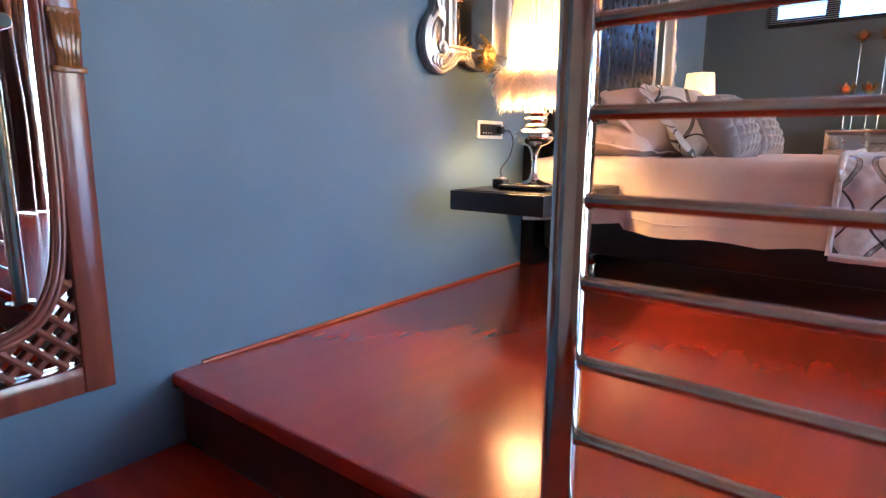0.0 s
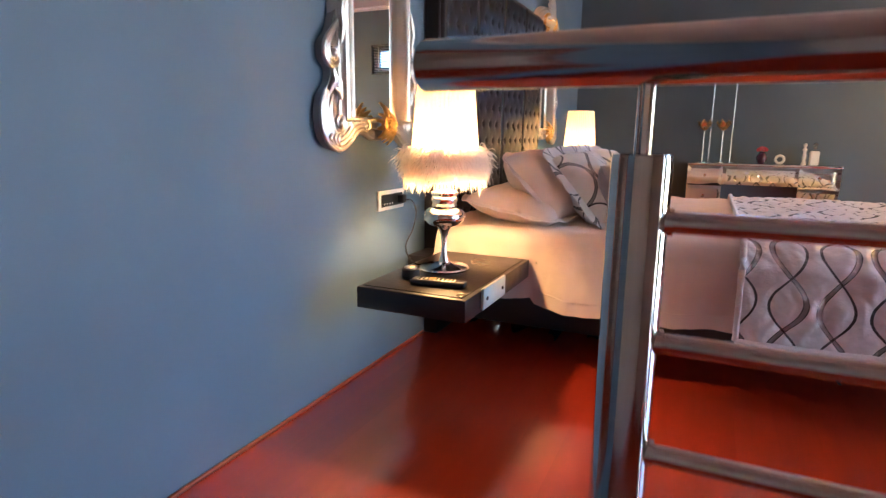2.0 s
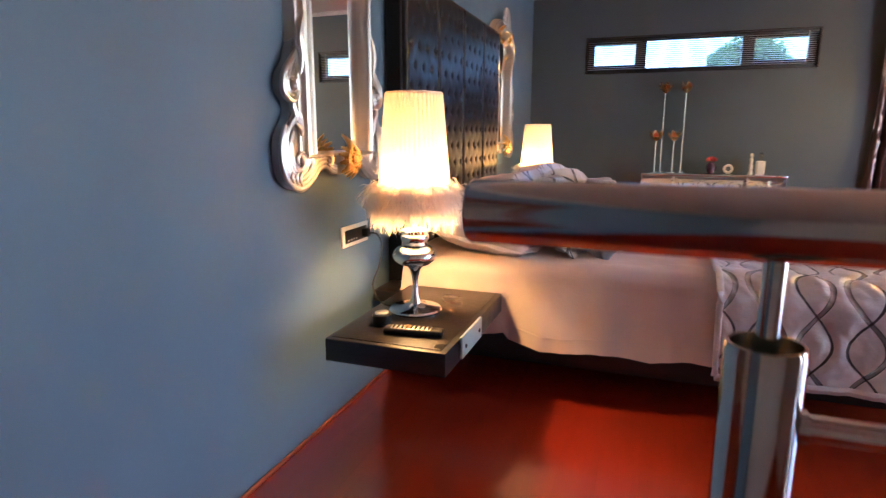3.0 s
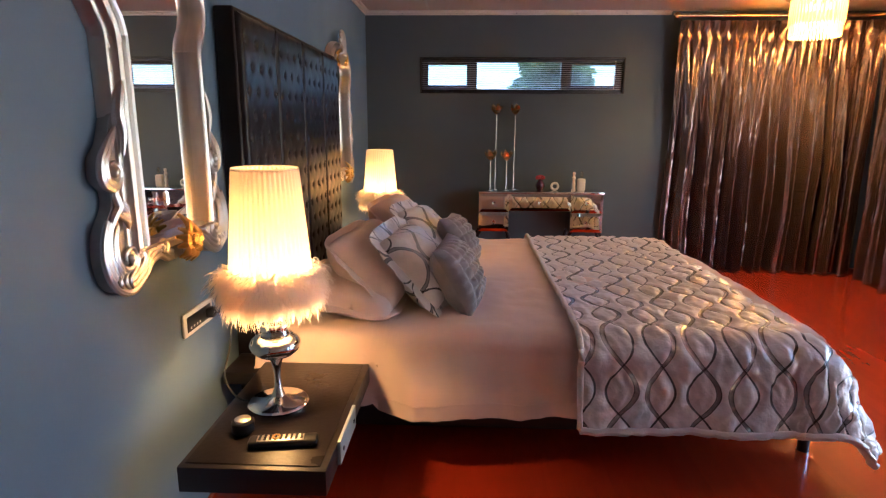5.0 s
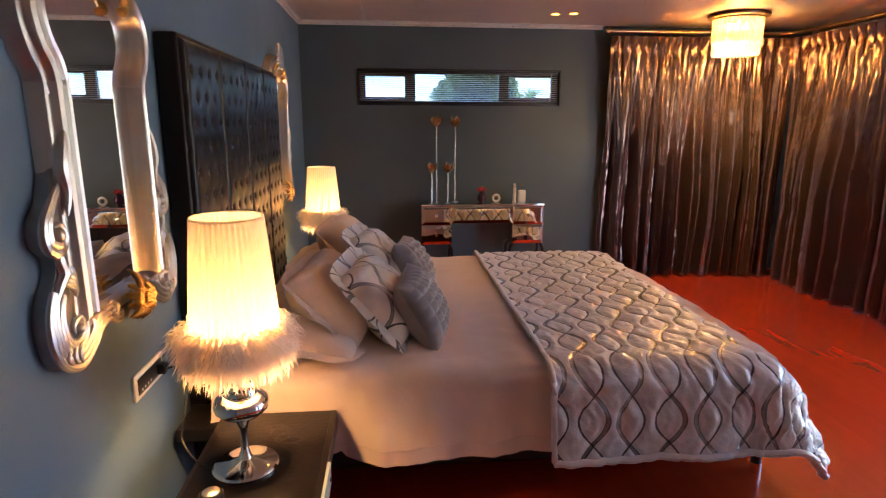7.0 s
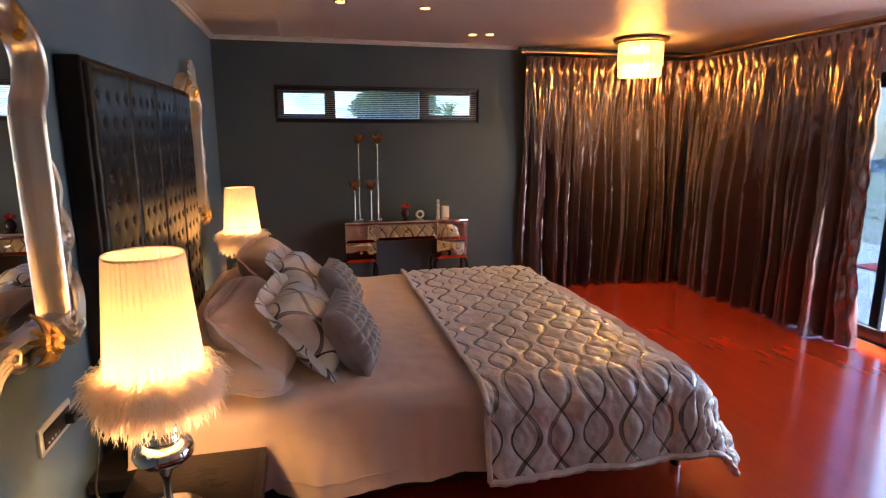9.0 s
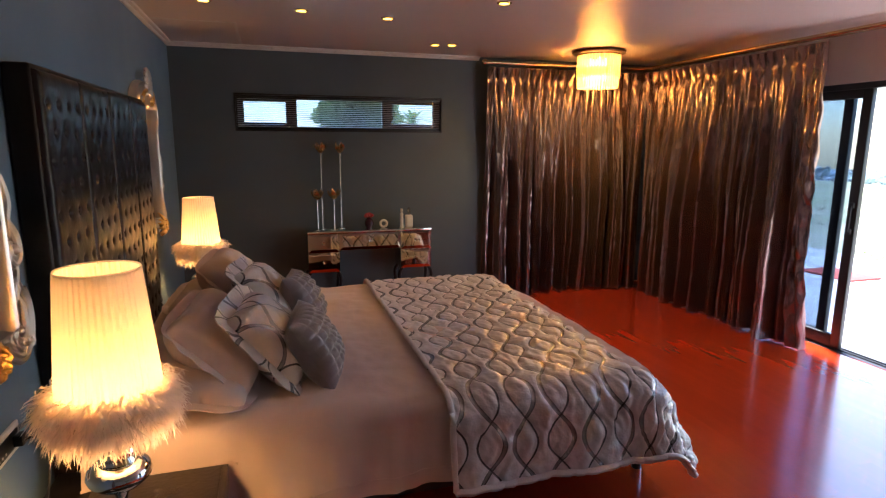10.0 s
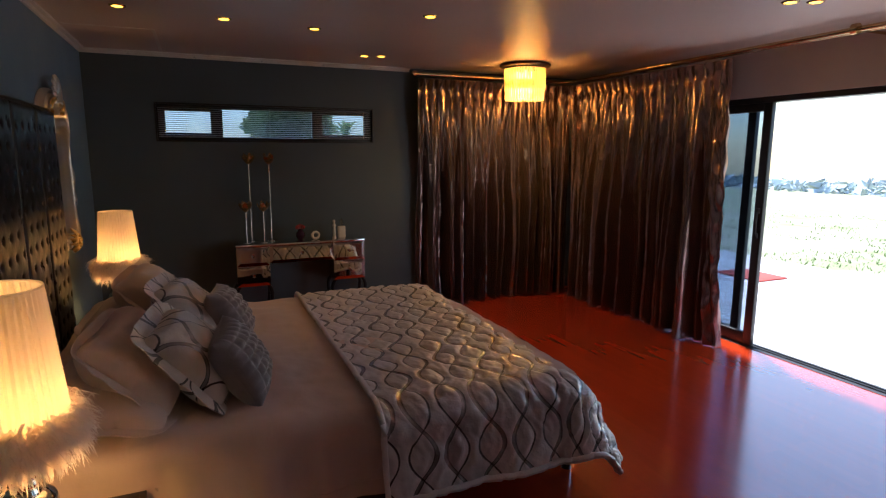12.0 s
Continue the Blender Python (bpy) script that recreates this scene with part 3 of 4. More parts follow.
def weave_cushion(m):
    t = thing("cushion", m.translation, "small grey satin cushion with a woven basket front", "cushion", "woven cushions")
    w, d, n = 0.335, 0.18, 96

    def f(side):
        def g(u, v):
            a, c = 2 * u - 1, 2 * v - 1
            body = max(0.0, (1 - abs(a) ** 2.6)) ** 0.5 * max(0.0, (1 - abs(c) ** 2.6)) ** 0.5
            z = side * d / 2 * body
            if side > 0:
                i, j = math.floor(u * 7), math.floor(v * 7)
                fu, fv = u * 7 - i, v * 7 - j
                q = fu if (i + j) % 2 else fv
                r = fv if (i + j) % 2 else fu
                z += body * (0.014 * math.sin(math.pi * min(1, max(0, q))) * min(1, 4 * min(r, 1 - r)))
            return m @ Vector((a * w / 2 * (1 - 0.08 * (1 - c * c) * abs(a) ** 3), c * w / 2 * (1 - 0.08 * (1 - a * a) * abs(c) ** 3), z))
        return g
    bm = sheet(f(1), n, n)
    part("woven_front", bm, BASKET, t)
    part("back", sheet(f(-1), 24, 24), BASKET, t)
    return t


weave_cushion(leaning(0.925, 3.05, 0.725, 29, -11, 4))
weave_cushion(leaning(0.92, 3.80, 0.722, 30, -9, -3))

# ---- headboard ----
HY0, HY1, HZ1 = 2.775, 4.47, 1.815
head = thing("headboard", (0.03, 3.65, 0), "tall black button-tufted leather headboard fixed to the wall", "headboard")
part("board", box(0.004, 0.082, HY0, HY1, 0.0, HZ1, 0.010, None, 3), LEATHER, head)
PW = (HY1 - HY0 - 0.024) / 4


def tuft_at(k):
    def f(u, v):
        y = HY0 + 0.012 + PW * (k + u)
        z = 0.30 + v * (HZ1 - 0.315)
        gy, gz = 0.105, 0.092
        lo = 9.0
        zz = (HZ1 - 0.12 - z) / gz
        for r in (math.floor(zz), math.floor(zz) + 1):
            if r < 0:
                continue
            off = 0.5 if r % 2 else 0.0
            yy = (y - HY0 - 0.06) / gy - off
            c = round(yy)
            yc = HY0 + 0.06 + (c + off) * gy
            zc = HZ1 - 0.12 - r * gz
            lo = min(lo, math.hypot((y - yc) * 1.15, z - zc))
        edge = min(u * PW, (1 - u) * PW, HZ1 - 0.015 - z, 0.03) / 0.03
        x = 0.080 + 0.022 * math.sqrt(max(0.0, 1 - (1 - edge) ** 2)) - 0.013 * math.exp(-(lo / 0.014) ** 2) + 0.002 * min(1, lo / 0.05) + 0.002 * fnoise(y * 12, z * 8)
        return (x, y, z)
    return f


for k in range(4):
    part("tufted_panel", sheet(tuft_at(k), 60, 220), LEATHER, head)
me = finish("button", closed_lathe([(0.010, -0.004), (0.011, 0.0), (0.007, 0.005)], (0, 0, 0), 10), LEATHER)
r = 0
while HZ1 - 0.12 - r * 0.092 > 0.55:
    off = 0.5 if r % 2 else 0.0
    for c in range(18):
        yc = HY0 + 0.06 + (c + off) * 0.105
        if yc > HY1 - 0.04:
            continue
        ob = new("button", me)
        ob.parent = head
        ob.matrix_parent_inverse = head.matrix_world.inverted()
        ob.matrix_world = pose(0.089, yc, HZ1 - 0.12 - r * 0.092, 0, 90, 0)
    r += 1

# ---- bedside shelves ----


def bedside(y0, y1, dz, label):
    s = 1 if y0 < 3 else -1
    t = thing("bedside_shelf", (0.38, (y0 + y1) / 2, 0.42), label, "bedside table", "bedside shelves")
    part("slab", box(0.17, 0.585, y0, y1, 0.385 + dz, 0.462 + dz, 0.003), DARKWOOD, t)
    part("top", box(0.185, 0.565, y0 + 0.02, y1 - 0.01, 0.462 + dz, 0.465 + dz, 0.001), LEATHER, t, "inset black top panel")
    ya, yb = (2.06, 2.29) if s > 0 else (5.0, 5.23)
    plate = part("front_plate", box(0.586, 0.597, ya, yb, 0.395 + dz, 0.470 + dz, 0.002), PALEPLATE, t, "pale metal front plate")
    for y in (ya + 0.035, yb - 0.035):
        part("screw", tube([(0.597, y, 0.43 + dz), (0.600, y, 0.43 + dz)], 0.007, 12), BLACKPL, plate)
    part("bracket", box(0.02, 0.30, y1 - 0.06, y1 + 0.135, 0.39 + dz, 0.44 + dz, 0.004) if s > 0 else box(0.02, 0.30, y0 - 0.175, y0 + 0.06, 0.39 + dz, 0.44 + dz, 0.004), DARKWOOD, t, "black bracket fixed to the headboard")
    return t


bedside(1.925, 2.64, 0.0, "floating black-brown bedside shelf with a pale plate")
bedside(4.66, 5.37, -0.065, "floating black-brown bedside shelf beyond the bed")

# ---- table lamps ----


def table_lamp(x, y, z0, label):
    t = thing("table_lamp", (x, y, z0), label, "table lamp", "bedside lamps")
    c = (x, y, z0)
    base = part("base", closed_lathe([(0.098, 0), (0.1, 0.006), (0.095, 0.012), (0.05, 0.018), (0.022, 0.03), (0.012, 0.06), (0.010, 0.10), (0.013, 0.13), (0.02, 0.155), (0.03, 0.17)], c, 40), CHROME, t, "chrome pedestal base")
    part("bowl", closed_lathe([(0.028, 0.168), (0.06, 0.18), (0.078, 0.197), (0.083, 0.212), (0.078, 0.228), (0.062, 0.242), (0.045, 0.248)], c, 40), CHROME, t, "polished chrome bowl")
    part("cup", closed_lathe([(0.045, 0.248), (0.050, 0.252), (0.046, 0.262), (0.052, 0.275), (0.052, 0.283), (0.047, 0.290), (0.055, 0.300), (0.055, 0.306), (0.03, 0.315)], c, 40), CHROME, t, "stepped chrome cup")
    part("stem", tube([(x, y, z0 + 0.305), (x, y, z0 + 0.40)], 0.009, 12), CHROME, t)
    bulb = part("bulb", closed_lathe([(0.013, 0.38), (0.03, 0.415), (0.036, 0.455), (0.03, 0.49), (0.012, 0.51)], c, 20), FILAMENT, t, "lit warm bulb")
    bulb.visible_shadow = False
    part("shade", lathe([(0.132, 0.395), (0.131, 0.41), (0.1, 0.785), (0.0985, 0.785), (0.1295, 0.41)], c, 264, None, 0.022, 44), SHADE, t, "pleated cream fabric shade")
    part("shade_ring", lathe([(0.1, 0.782), (0.102, 0.786), (0.1, 0.79), (0.097, 0.786), (0.1, 0.782)], c, 60), SHADE, t)
    rng = random.Random(int(y * 100))
    bm = bmesh.new()
    for i in range(3000):
        a = rng.uniform(0, 2 * math.pi)
        q = rng.random()
        r0, h0 = 0.128 + 0.012 * rng.random(), 0.40 + 0.075 * q
        ln = rng.uniform(0.03, 0.07)
        out = rng.uniform(0.1, 1.0) * (0.5 + q)
        d = Vector((math.cos(a) * out, math.sin(a) * out, -1 + 0.9 * q + rng.uniform(-0.3, 0.3))).normalized()
        side = Vector((-math.sin(a), math.cos(a), 0.0)) * rng.choice((-1, 1))
        side = (side + Vector((rng.uniform(-.5, .5), rng.uniform(-.5, .5), rng.uniform(-.5, .5)))).normalized()
        p = Vector((x + r0 * math.cos(a), y + r0 * math.sin(a), z0 + h0))
        wd = rng.uniform(0.0015, 0.0045)
        if i % 45 == 0:
            wd, ln = wd * 2.0, rng.uniform(0.05, 0.085)
            d = (d + Vector((0, 0, -1.2))).normalized()
        prev = None
        curl = Vector((rng.uniform(-1, 1), rng.uniform(-1, 1), rng.uniform(-1, 1)))
        for k in range(5):
            f = k / 4
            droop = Vector((0, 0, -0.03 * f * f))
            mid = p + d * ln * f + droop + curl * (0.018 * math.sin(f * 4 + i))
            ww = wd * (0.35, 1.0, 1.0, 0.7, 0.1)[k]
            pair = (bm.verts.new(mid - side * ww), bm.verts.new(mid + side * ww))
            if prev:
                bm.faces.new((prev[0], prev[1], pair[1], pair[0]))
            prev = pair
    part("feather_trim", bm, FEATHER, t, "fluffy blush feather trim")
    return t


table_lamp(*LAMPS[0], "lit chrome table lamp with pleated shade and feather trim")
table_lamp(*LAMPS[1], "lit chrome table lamp on the shelf beyond the bed")

# socket plate and flex
plate = thing("wall_socket", (0, 2.455, 0.708), "white socket plate with a black insert on the wall", "socket")
part("plate", box(0, 0.010, 2.345, 2.565, 0.666, 0.751, 0.004), WHITEPL, plate)
part("insert", box(0.010, 0.013, 2.365, 2.545, 0.682, 0.735, 0.001), BLACKPL, plate, "black socket insert")
for i in range(4):
    part("switch_mark", box(0.013, 0.0135, 2.385 + i * 0.022, 2.392 + i * 0.022, 0.690, 0.697), WHITEPL, plate)
part("plug", box(0.013, 0.04, 2.50, 2.535, 0.69, 0.725, 0.004), BLACKPL, plate, "black plug")
flex = [(0.04, 2.517, 0.705), (0.07, 2.53, 0.70), (0.09, 2.53, 0.65), (0.10, 2.48, 0.58), (0.12, 2.38, 0.53), (0.16, 2.33, 0.49), (0.21, 2.30, 0.472), (0.245, 2.30, 0.472)]


def smooth_line(pts, n=8):
    out = []
    for i in range(len(pts) - 1):
        p = [Vector(pts[max(0, min(len(pts) - 1, i + k))]) for k in (-1, 0, 1, 2)]
        for j in range(n):
            t = j / n
            out.append(0.5 * ((2 * p[1]) + (p[2] - p[0]) * t + (2 * p[0] - 5 * p[1] + 4 * p[2] - p[3]) * t * t + (3 * p[1] - p[0] - 3 * p[2] + p[3]) * t ** 3))
    out.append(Vector(pts[-1]))
    return out


tagged(part("lamp_cord", tube(smooth_line(flex), 0.003, 8), BLACKPL), "thin black flex from the socket to the lamp", "cable")
puck = thing("small_speaker", (0.285, 2.115, 0.465), "small round black speaker with a metal mesh top", "speaker")
part("body", closed_lathe([(0.030, 0), (0.034, 0.004), (0.034, 0.034), (0.030, 0.038)], (0.285, 2.115, 0.465), 28), BLACKPL, puck)
part("mesh_top", closed_lathe([(0.024, 0.037), (0.024, 0.042), (0.015, 0.045)], (0.285, 2.115, 0.465), 24), SILVER, puck, "silver perforated grille")
rem = thing("remote_control", (0.43, 2.05, 0.465), "black and silver remote control lying on the shelf", "remote control")
M = Matrix.Translation((0.43, 2.05, 0.465)) @ Matrix.Rotation(radians(8), 4, "Z")
bm = box(-0.10, 0.10, -0.024, 0.024, 0.002, 0.022, 0.008, None, 3)
bmesh.ops.transform(bm, matrix=M, verts=bm.verts)
part("body", bm, BLACKPL, rem)
bm = box(-0.075, 0.06, -0.017, 0.017, 0.020, 0.0235, 0.002)
bmesh.ops.transform(bm, matrix=M, verts=bm.verts)
part("face", bm, SILVER, rem, "silver key panel")
for i in range(9):
    for j in range(3):
        bm = closed_lathe([(0.0042, 0.0), (0.004, 0.003)], (-0.066 + i * 0.015, -0.010 + j * 0.010, 0.0235), 8)
        bmesh.ops.transform(bm, matrix=M, verts=bm.verts)
        part("key", bm, BLACKPL, rem)
bm = lathe([(0.012, 0.0), (0.013, 0.004), (0.008, 0.004), (0.007, 0.0), (0.012, 0.0)], (-0.02, 0, 0.0235), 20)
bmesh.ops.transform(bm, matrix=M, verts=bm.verts)
part("dial", bm, GOLD, rem, "golden round key ring")

# ---- wall mirrors with silver frames ----


def curve_yz(pts, x, n=7):
    return smooth_line([(x, a, c) for a, c in pts], n)


TAUPE = material("taupe_silver_paint", (0.42, 0.38, 0.35), 0.35, 0.7, vary=0.25, size=14)


def swept(path, profile, s, bm=None):
    """A moulding along a path on the wall: rows of (outward, proud) are carried square to the path."""
    bm = bm or bmesh.new()
    rings = []
    for i, p in enumerate(path):
        d = (path[min(i + 1, len(path) - 1)] - path[max(i - 1, 0)]).normalized()
        n = Vector((0, -d.z, d.y)) * s
        rings.append([bm.verts.new(p + n * o + Vector((h, 0, 0))) for o, h in profile])
    for lo, hi in zip(rings, rings[1:]):
        for k in range(len(profile) - 1):
            bm.faces.new((lo[k], lo[k + 1], hi[k + 1], hi[k]))
    bm.faces.new(rings[0])
    bm.faces.new(rings[-1][::-1])
    return bm


MOULDING = [(0, 0.004), (0, 0.032), (0.003, 0.054), (0.009, 0.062), (0.015, 0.058), (0.018, 0.044), (0.023, 0.042), (0.029, 0.054), (0.040, 0.060), (0.052, 0.056), (0.059, 0.044), (0.062, 0.036), (0.067, 0.036), (0.072, 0.043), (0.078, 0.041), (0.081, 0.026), (0.086, 0.020), (0.088, 0.002)]


def ornate_mirror(yc, label):
    t = thing("wall_mirror", (0.0, yc, 1.45), label, "mirror", "silver wall mirrors")
    inner = [(-0.188, 1.045), (-0.188, 1.32), (-0.188, 1.58), (-0.191, 1.62), (-0.205, 1.66), (-0.232, 1.70), (-0.246, 1.745), (-0.236, 1.79), (-0.195, 1.825), (-0.11, 1.855), (0, 1.87)]
    half = curve_yz(inner, 0.0)
    bm = bmesh.new()
    ring = [Vector((0.020, yc + p.y, p.z)) for p in half] + [Vector((0.020, yc - p.y, p.z)) for p in reversed(half[:-1])]
    front = [bm.verts.new(p) for p in ring]
    back = [bm.verts.new(p - Vector((0.006, 0, 0))) for p in ring]
    bm.faces.new(front)
    bm.faces.new(back[::-1])
    for i in range(len(ring)):
        j = (i + 1) % len(ring)
        bm.faces.new((front[i], back[i], back[j], front[j]))
    part("glass", bm, MIRROR, t, "clear mirror glass", False)
    for s in (1, -1):
        path = [Vector((0.0, yc + s * p.y, p.z)) for p in half]
        part("stile", swept(path, MOULDING, s), SILVER, t, "ribbed silver moulding")
        plate = curve_yz([(-0.24, 1.44), (-0.275, 1.40), (-0.305, 1.335), (-0.343, 1.295), (-0.345, 1.245), (-0.312, 1.21), (-0.316, 1.165), (-0.36, 1.11), (-0.372, 1.035), (-0.345, 0.96), (-0.268, 0.928), (-0.20, 0.955), (-0.155, 0.985), (-0.08, 0.985), (0.0, 0.965), (0.0, 1.045), (-0.20, 1.05)], 0.0, 5)
        pb = bmesh.new()
        fr = [pb.verts.new((0.034, yc + s * p.y, p.z)) for p in plate]
        bk = [pb.verts.new((0.003, yc + s * p.y, p.z)) for p in plate]
        pb.faces.new(fr)
        pb.faces.new(bk[::-1])
        for i in range(len(fr)):
            j = (i + 1) % len(fr)
            pb.faces.new((fr[i], bk[i], bk[j], fr[j]))
        part("back_plate", pb, TAUPE, t, "taupe grey carved backing")

        def scroll(pts, r, ribs=1, taper_end=0.35, x=0.040):
            line = [Vector((x, yc + s * p.y, p.z)) for p in curve_yz(pts, 0.0)]
            n = len(line)
            shape = [1 - (1 - taper_end) * abs(2 * i / (n - 1) - 1) ** 2 for i in range(n)]
            bm = bmesh.new()
            for k in range(ribs):
                shift = (k - (ribs - 1) / 2) * r * 1.5
                row = []
                for i, p in enumerate(line):
                    d = (line[min(i + 1, n - 1)] - line[max(i - 1, 0)]).normalized()
                    row.append(p + Vector((0.004 * (k % 2), -d.z, d.y)) * shift * shape[i] if ribs > 1 else p)
                tube(row, r, 8, bm, shape, 1.0, (1, 0, 0))
            part("scroll", bm, SILVER, t)

        # upper volute, its flame leaf, and the curl down the side
        scroll([(-0.262, 1.375), (-0.300, 1.335), (-0.333, 1.29), (-0.333, 1.245), (-0.300, 1.228), (-0.277, 1.248), (-0.283, 1.277), (-0.303, 1.277)], 0.012, 2)
        scroll([(-0.262, 1.30), (-0.252, 1.36), (-0.262, 1.41), (-0.245, 1.47), (-0.232, 1.50)], 0.015, 1, 0.1, 0.052)
        scroll([(-0.285, 1.235), (-0.300, 1.205), (-0.290, 1.170), (-0.312, 1.145), (-0.345, 1.105)], 0.014)
        # big lower C-scroll in three ribs, running on towards the middle
        scroll([(-0.335, 1.135), (-0.357, 1.085), (-0.356, 1.025), (-0.328, 0.972), (-0.272, 0.948), (-0.215, 0.972), (-0.170, 1.005), (-0.115, 1.012), (-0.070, 0.990), (-0.040, 0.985)], 0.011, 3, 0.6)
        scroll([(-0.300, 1.120), (-0.322, 1.080), (-0.322, 1.030), (-0.298, 0.995), (-0.262, 0.990), (-0.240, 1.015), (-0.252, 1.042), (-0.275, 1.038), (-0.276, 1.018)], 0.010, 2)
        scroll([(-0.215, 1.045), (-0.200, 1.015), (-0.215, 0.992), (-0.240, 0.985)], 0.012, 1)
        scroll([(-0.145, 1.030), (-0.115, 1.045), (-0.085, 1.030), (-0.090, 1.005), (-0.112, 1.008)], 0.009, 1, 0.4, 0.048)
        for k in range(4):
            f = k / 3
            scroll([(-0.285 - 0.02 * f, 1.185 - 0.035 * f), (-0.268, 1.165 - 0.035 * f), (-0.262, 1.135 - 0.03 * f)], 0.009, 1, 0.2, 0.046)
        for k in range(3):
            scroll([(-0.320 + 0.02 * k, 0.955 - 0.006 * k), (-0.335 + 0.022 * k, 0.972), (-0.330 + 0.03 * k, 0.99)], 0.008, 1, 0.2, 0.050)
        for a, c, r in ((-0.300, 1.262, 0.017), (-0.268, 1.026, 0.013), (-0.104, 1.018, 0.010)):
            own = bmesh.new()
            bmesh.ops.create_uvsphere(own, u_segments=14, v_segments=9, radius=r)
            bmesh.ops.transform(own, verts=own.verts, matrix=Matrix.Translation((0.045, yc + s * a, c)))
            part("boss", own, SILVER, t)
    rail_path = [Vector((0.0, yc - 0.24, 1.052)), Vector((0.0, yc, 1.052)), Vector((0.0, yc + 0.24, 1.052))]
    part("bottom_rail", swept(rail_path, [(0.0, 0.004), (0.0, 0.034), (0.008, 0.056), (0.016, 0.054), (0.022, 0.044), (0.034, 0.046), (0.042, 0.042), (0.046, 0.030), (0.047, 0.004)], -1), SILVER, t)

    def spray(zc, blades, long, up, name, mat, label, seed):
        bm = bmesh.new()
        rng = random.Random(seed)
        for i in range(blades):
            a = 2 * math.pi * i / blades + rng.uniform(-0.1, 0.1)
            ln = long * rng.uniform(0.75, 1.1) * (1.25 if abs(math.sin(a)) > 0.8 else 1)
            pts = []
            for k in range(7):
                f = k / 6
                pts.append((0.058 + 0.03 * math.sin(math.pi * f) + rng.uniform(0, 0.004), yc + math.cos(a) * ln * f * 0.8, zc + math.sin(a) * ln * f * up))
            tube(pts, 0.019, 8, bm, [0.5, 0.8, 1.0, 1.0, 0.8, 0.5, 0.25], 0.6, (1, 0, 0))
            tube([(p[0] + 0.014, yc + (p[1] - yc) * 0.62 + 0.006, zc + (p[2] - zc) * 0.62) for p in pts], 0.010, 8, bm, [0.5, 0.8, 1.0, 1.0, 1.0, 0.9, 0.4])
        own = bmesh.new()
        bmesh.ops.create_uvsphere(own, u_segments=16, v_segments=10, radius=0.024)
        bmesh.ops.transform(own, verts=own.verts, matrix=Matrix.Translation((0.085, yc, zc)))
        merged(bm, own)
        part(name, bm, mat, t, label)

    spray(1.025, 13, 0.066, 1.0, "leaf_ornament", GOLD, "gilded acanthus leaf ornament", 5)
    bm = bmesh.new()
    for i in range(13):
        a = radians(-12 + 204 * i / 12)
        ln = 0.085 + 0.055 * max(0.0, math.sin(a)) ** 1.5
        pts = [(0.040 + 0.026 * math.sin(math.pi * 0.8 * f), yc + math.cos(a) * (0.012 + ln * f) * 0.9, 1.885 + math.sin(a) * (0.012 + ln * f)) for f in (0, 0.25, 0.5, 0.75, 0.92, 1.0)]
        tube(pts, 0.016, 8, bm, [0.35, 0.55, 0.8, 1.0, 0.9, 0.45], 0.8, (1, 0, 0))
    part("crest", bm, SILVER, t, "carved shell crest")
    for k in (-1, 1):
        bm = tube(smooth_line([(0.045, yc + 0.03 * k, 1.875), (0.062, yc + 0.09 * k, 1.885), (0.058, yc + 0.15 * k, 1.865), (0.05, yc + 0.17 * k, 1.83), (0.05, yc + 0.15 * k, 1.815)]), 0.014, 8, None, None)
        part("crest_leaf", bm, GOLD, t, "gilded leaf beside the crest")
    return t


ornate_mirror(2.30, "tall mirror in a scrolled silver frame on the blue wall")
ornate_mirror(4.82, "tall mirror in a scrolled silver frame beyond the bed")

AMBERWOOD = material("amber_gilt_wood", (0.34, 0.13, 0.03), 0.22, vary=0.5, size=25, bump=0.2, fine=5, coat=0.5)
# ---- stair mirror: mahogany frame, arched glass, lattice corners ----
stairm = thing("stair_mirror", (0, 0.17, 0.9), "large mahogany framed mirror with lattice corners by the steps", "mirror")
SY0, SY1, SZ0, SZ1 = -0.35, 0.69, 0.03, 1.95
SC, SH = (SY0 + SY1) / 2, (SY1 - SY0) / 2
for a, c in ((SY0, SY0 + 0.07), (SY1 - 0.07, SY1)):
    part("stile", box(0.002, 0.04, a, c, SZ0, SZ1, 0.006), MAHOG, stairm)
part("bottom_rail", box(0.002, 0.039, SY0 + 0.07, SY1 - 0.07, SZ0, SZ0 + 0.07, 0.006), MAHOG, stairm)
part("top_rail", box(0.002, 0.039, SY0 + 0.07, SY1 - 0.07, SZ1 - 0.07, SZ1, 0.006), MAHOG, stairm)
oval = []
for i in range(97):
    a = 2 * math.pi * i / 96
    ca, sa = math.cos(a), math.sin(a)
    oval.append((SC + (SH - 0.080) * math.copysign(abs(ca) ** 0.32, ca), (SZ0 + SZ1) / 2 + 0.80 * math.copysign(abs(sa) ** 0.32, sa)))
bm = bmesh.new()
front = [bm.verts.new((0.022, a, c)) for a, c in oval[:-1]]
back = [bm.verts.new((0.016, a, c)) for a, c in oval[:-1]]
bm.faces.new(front)
bm.faces.new(back[::-1])
for i in range(96):
    bm.faces.new((front[i], back[i], back[(i + 1) % 96], front[(i + 1) % 96]))
part("glass", bm, MIRROR, stairm, "clear mirror glass", False)
bm = bmesh.new()
for r, dx, grow in ((0.010, 0.028, 0.0), (0.007, 0.034, 0.010), (0.005, 0.026, -0.010)):
    line = [(dx, SC + (a - SC) * (1 + grow / SH), 0.99 + (c - 0.99) * (1 + grow / 0.84)) for a, c in oval]
    tube(line, r, 10, bm)
part("oval_moulding", bm, MAHOG, stairm, "dark red rounded moulding")
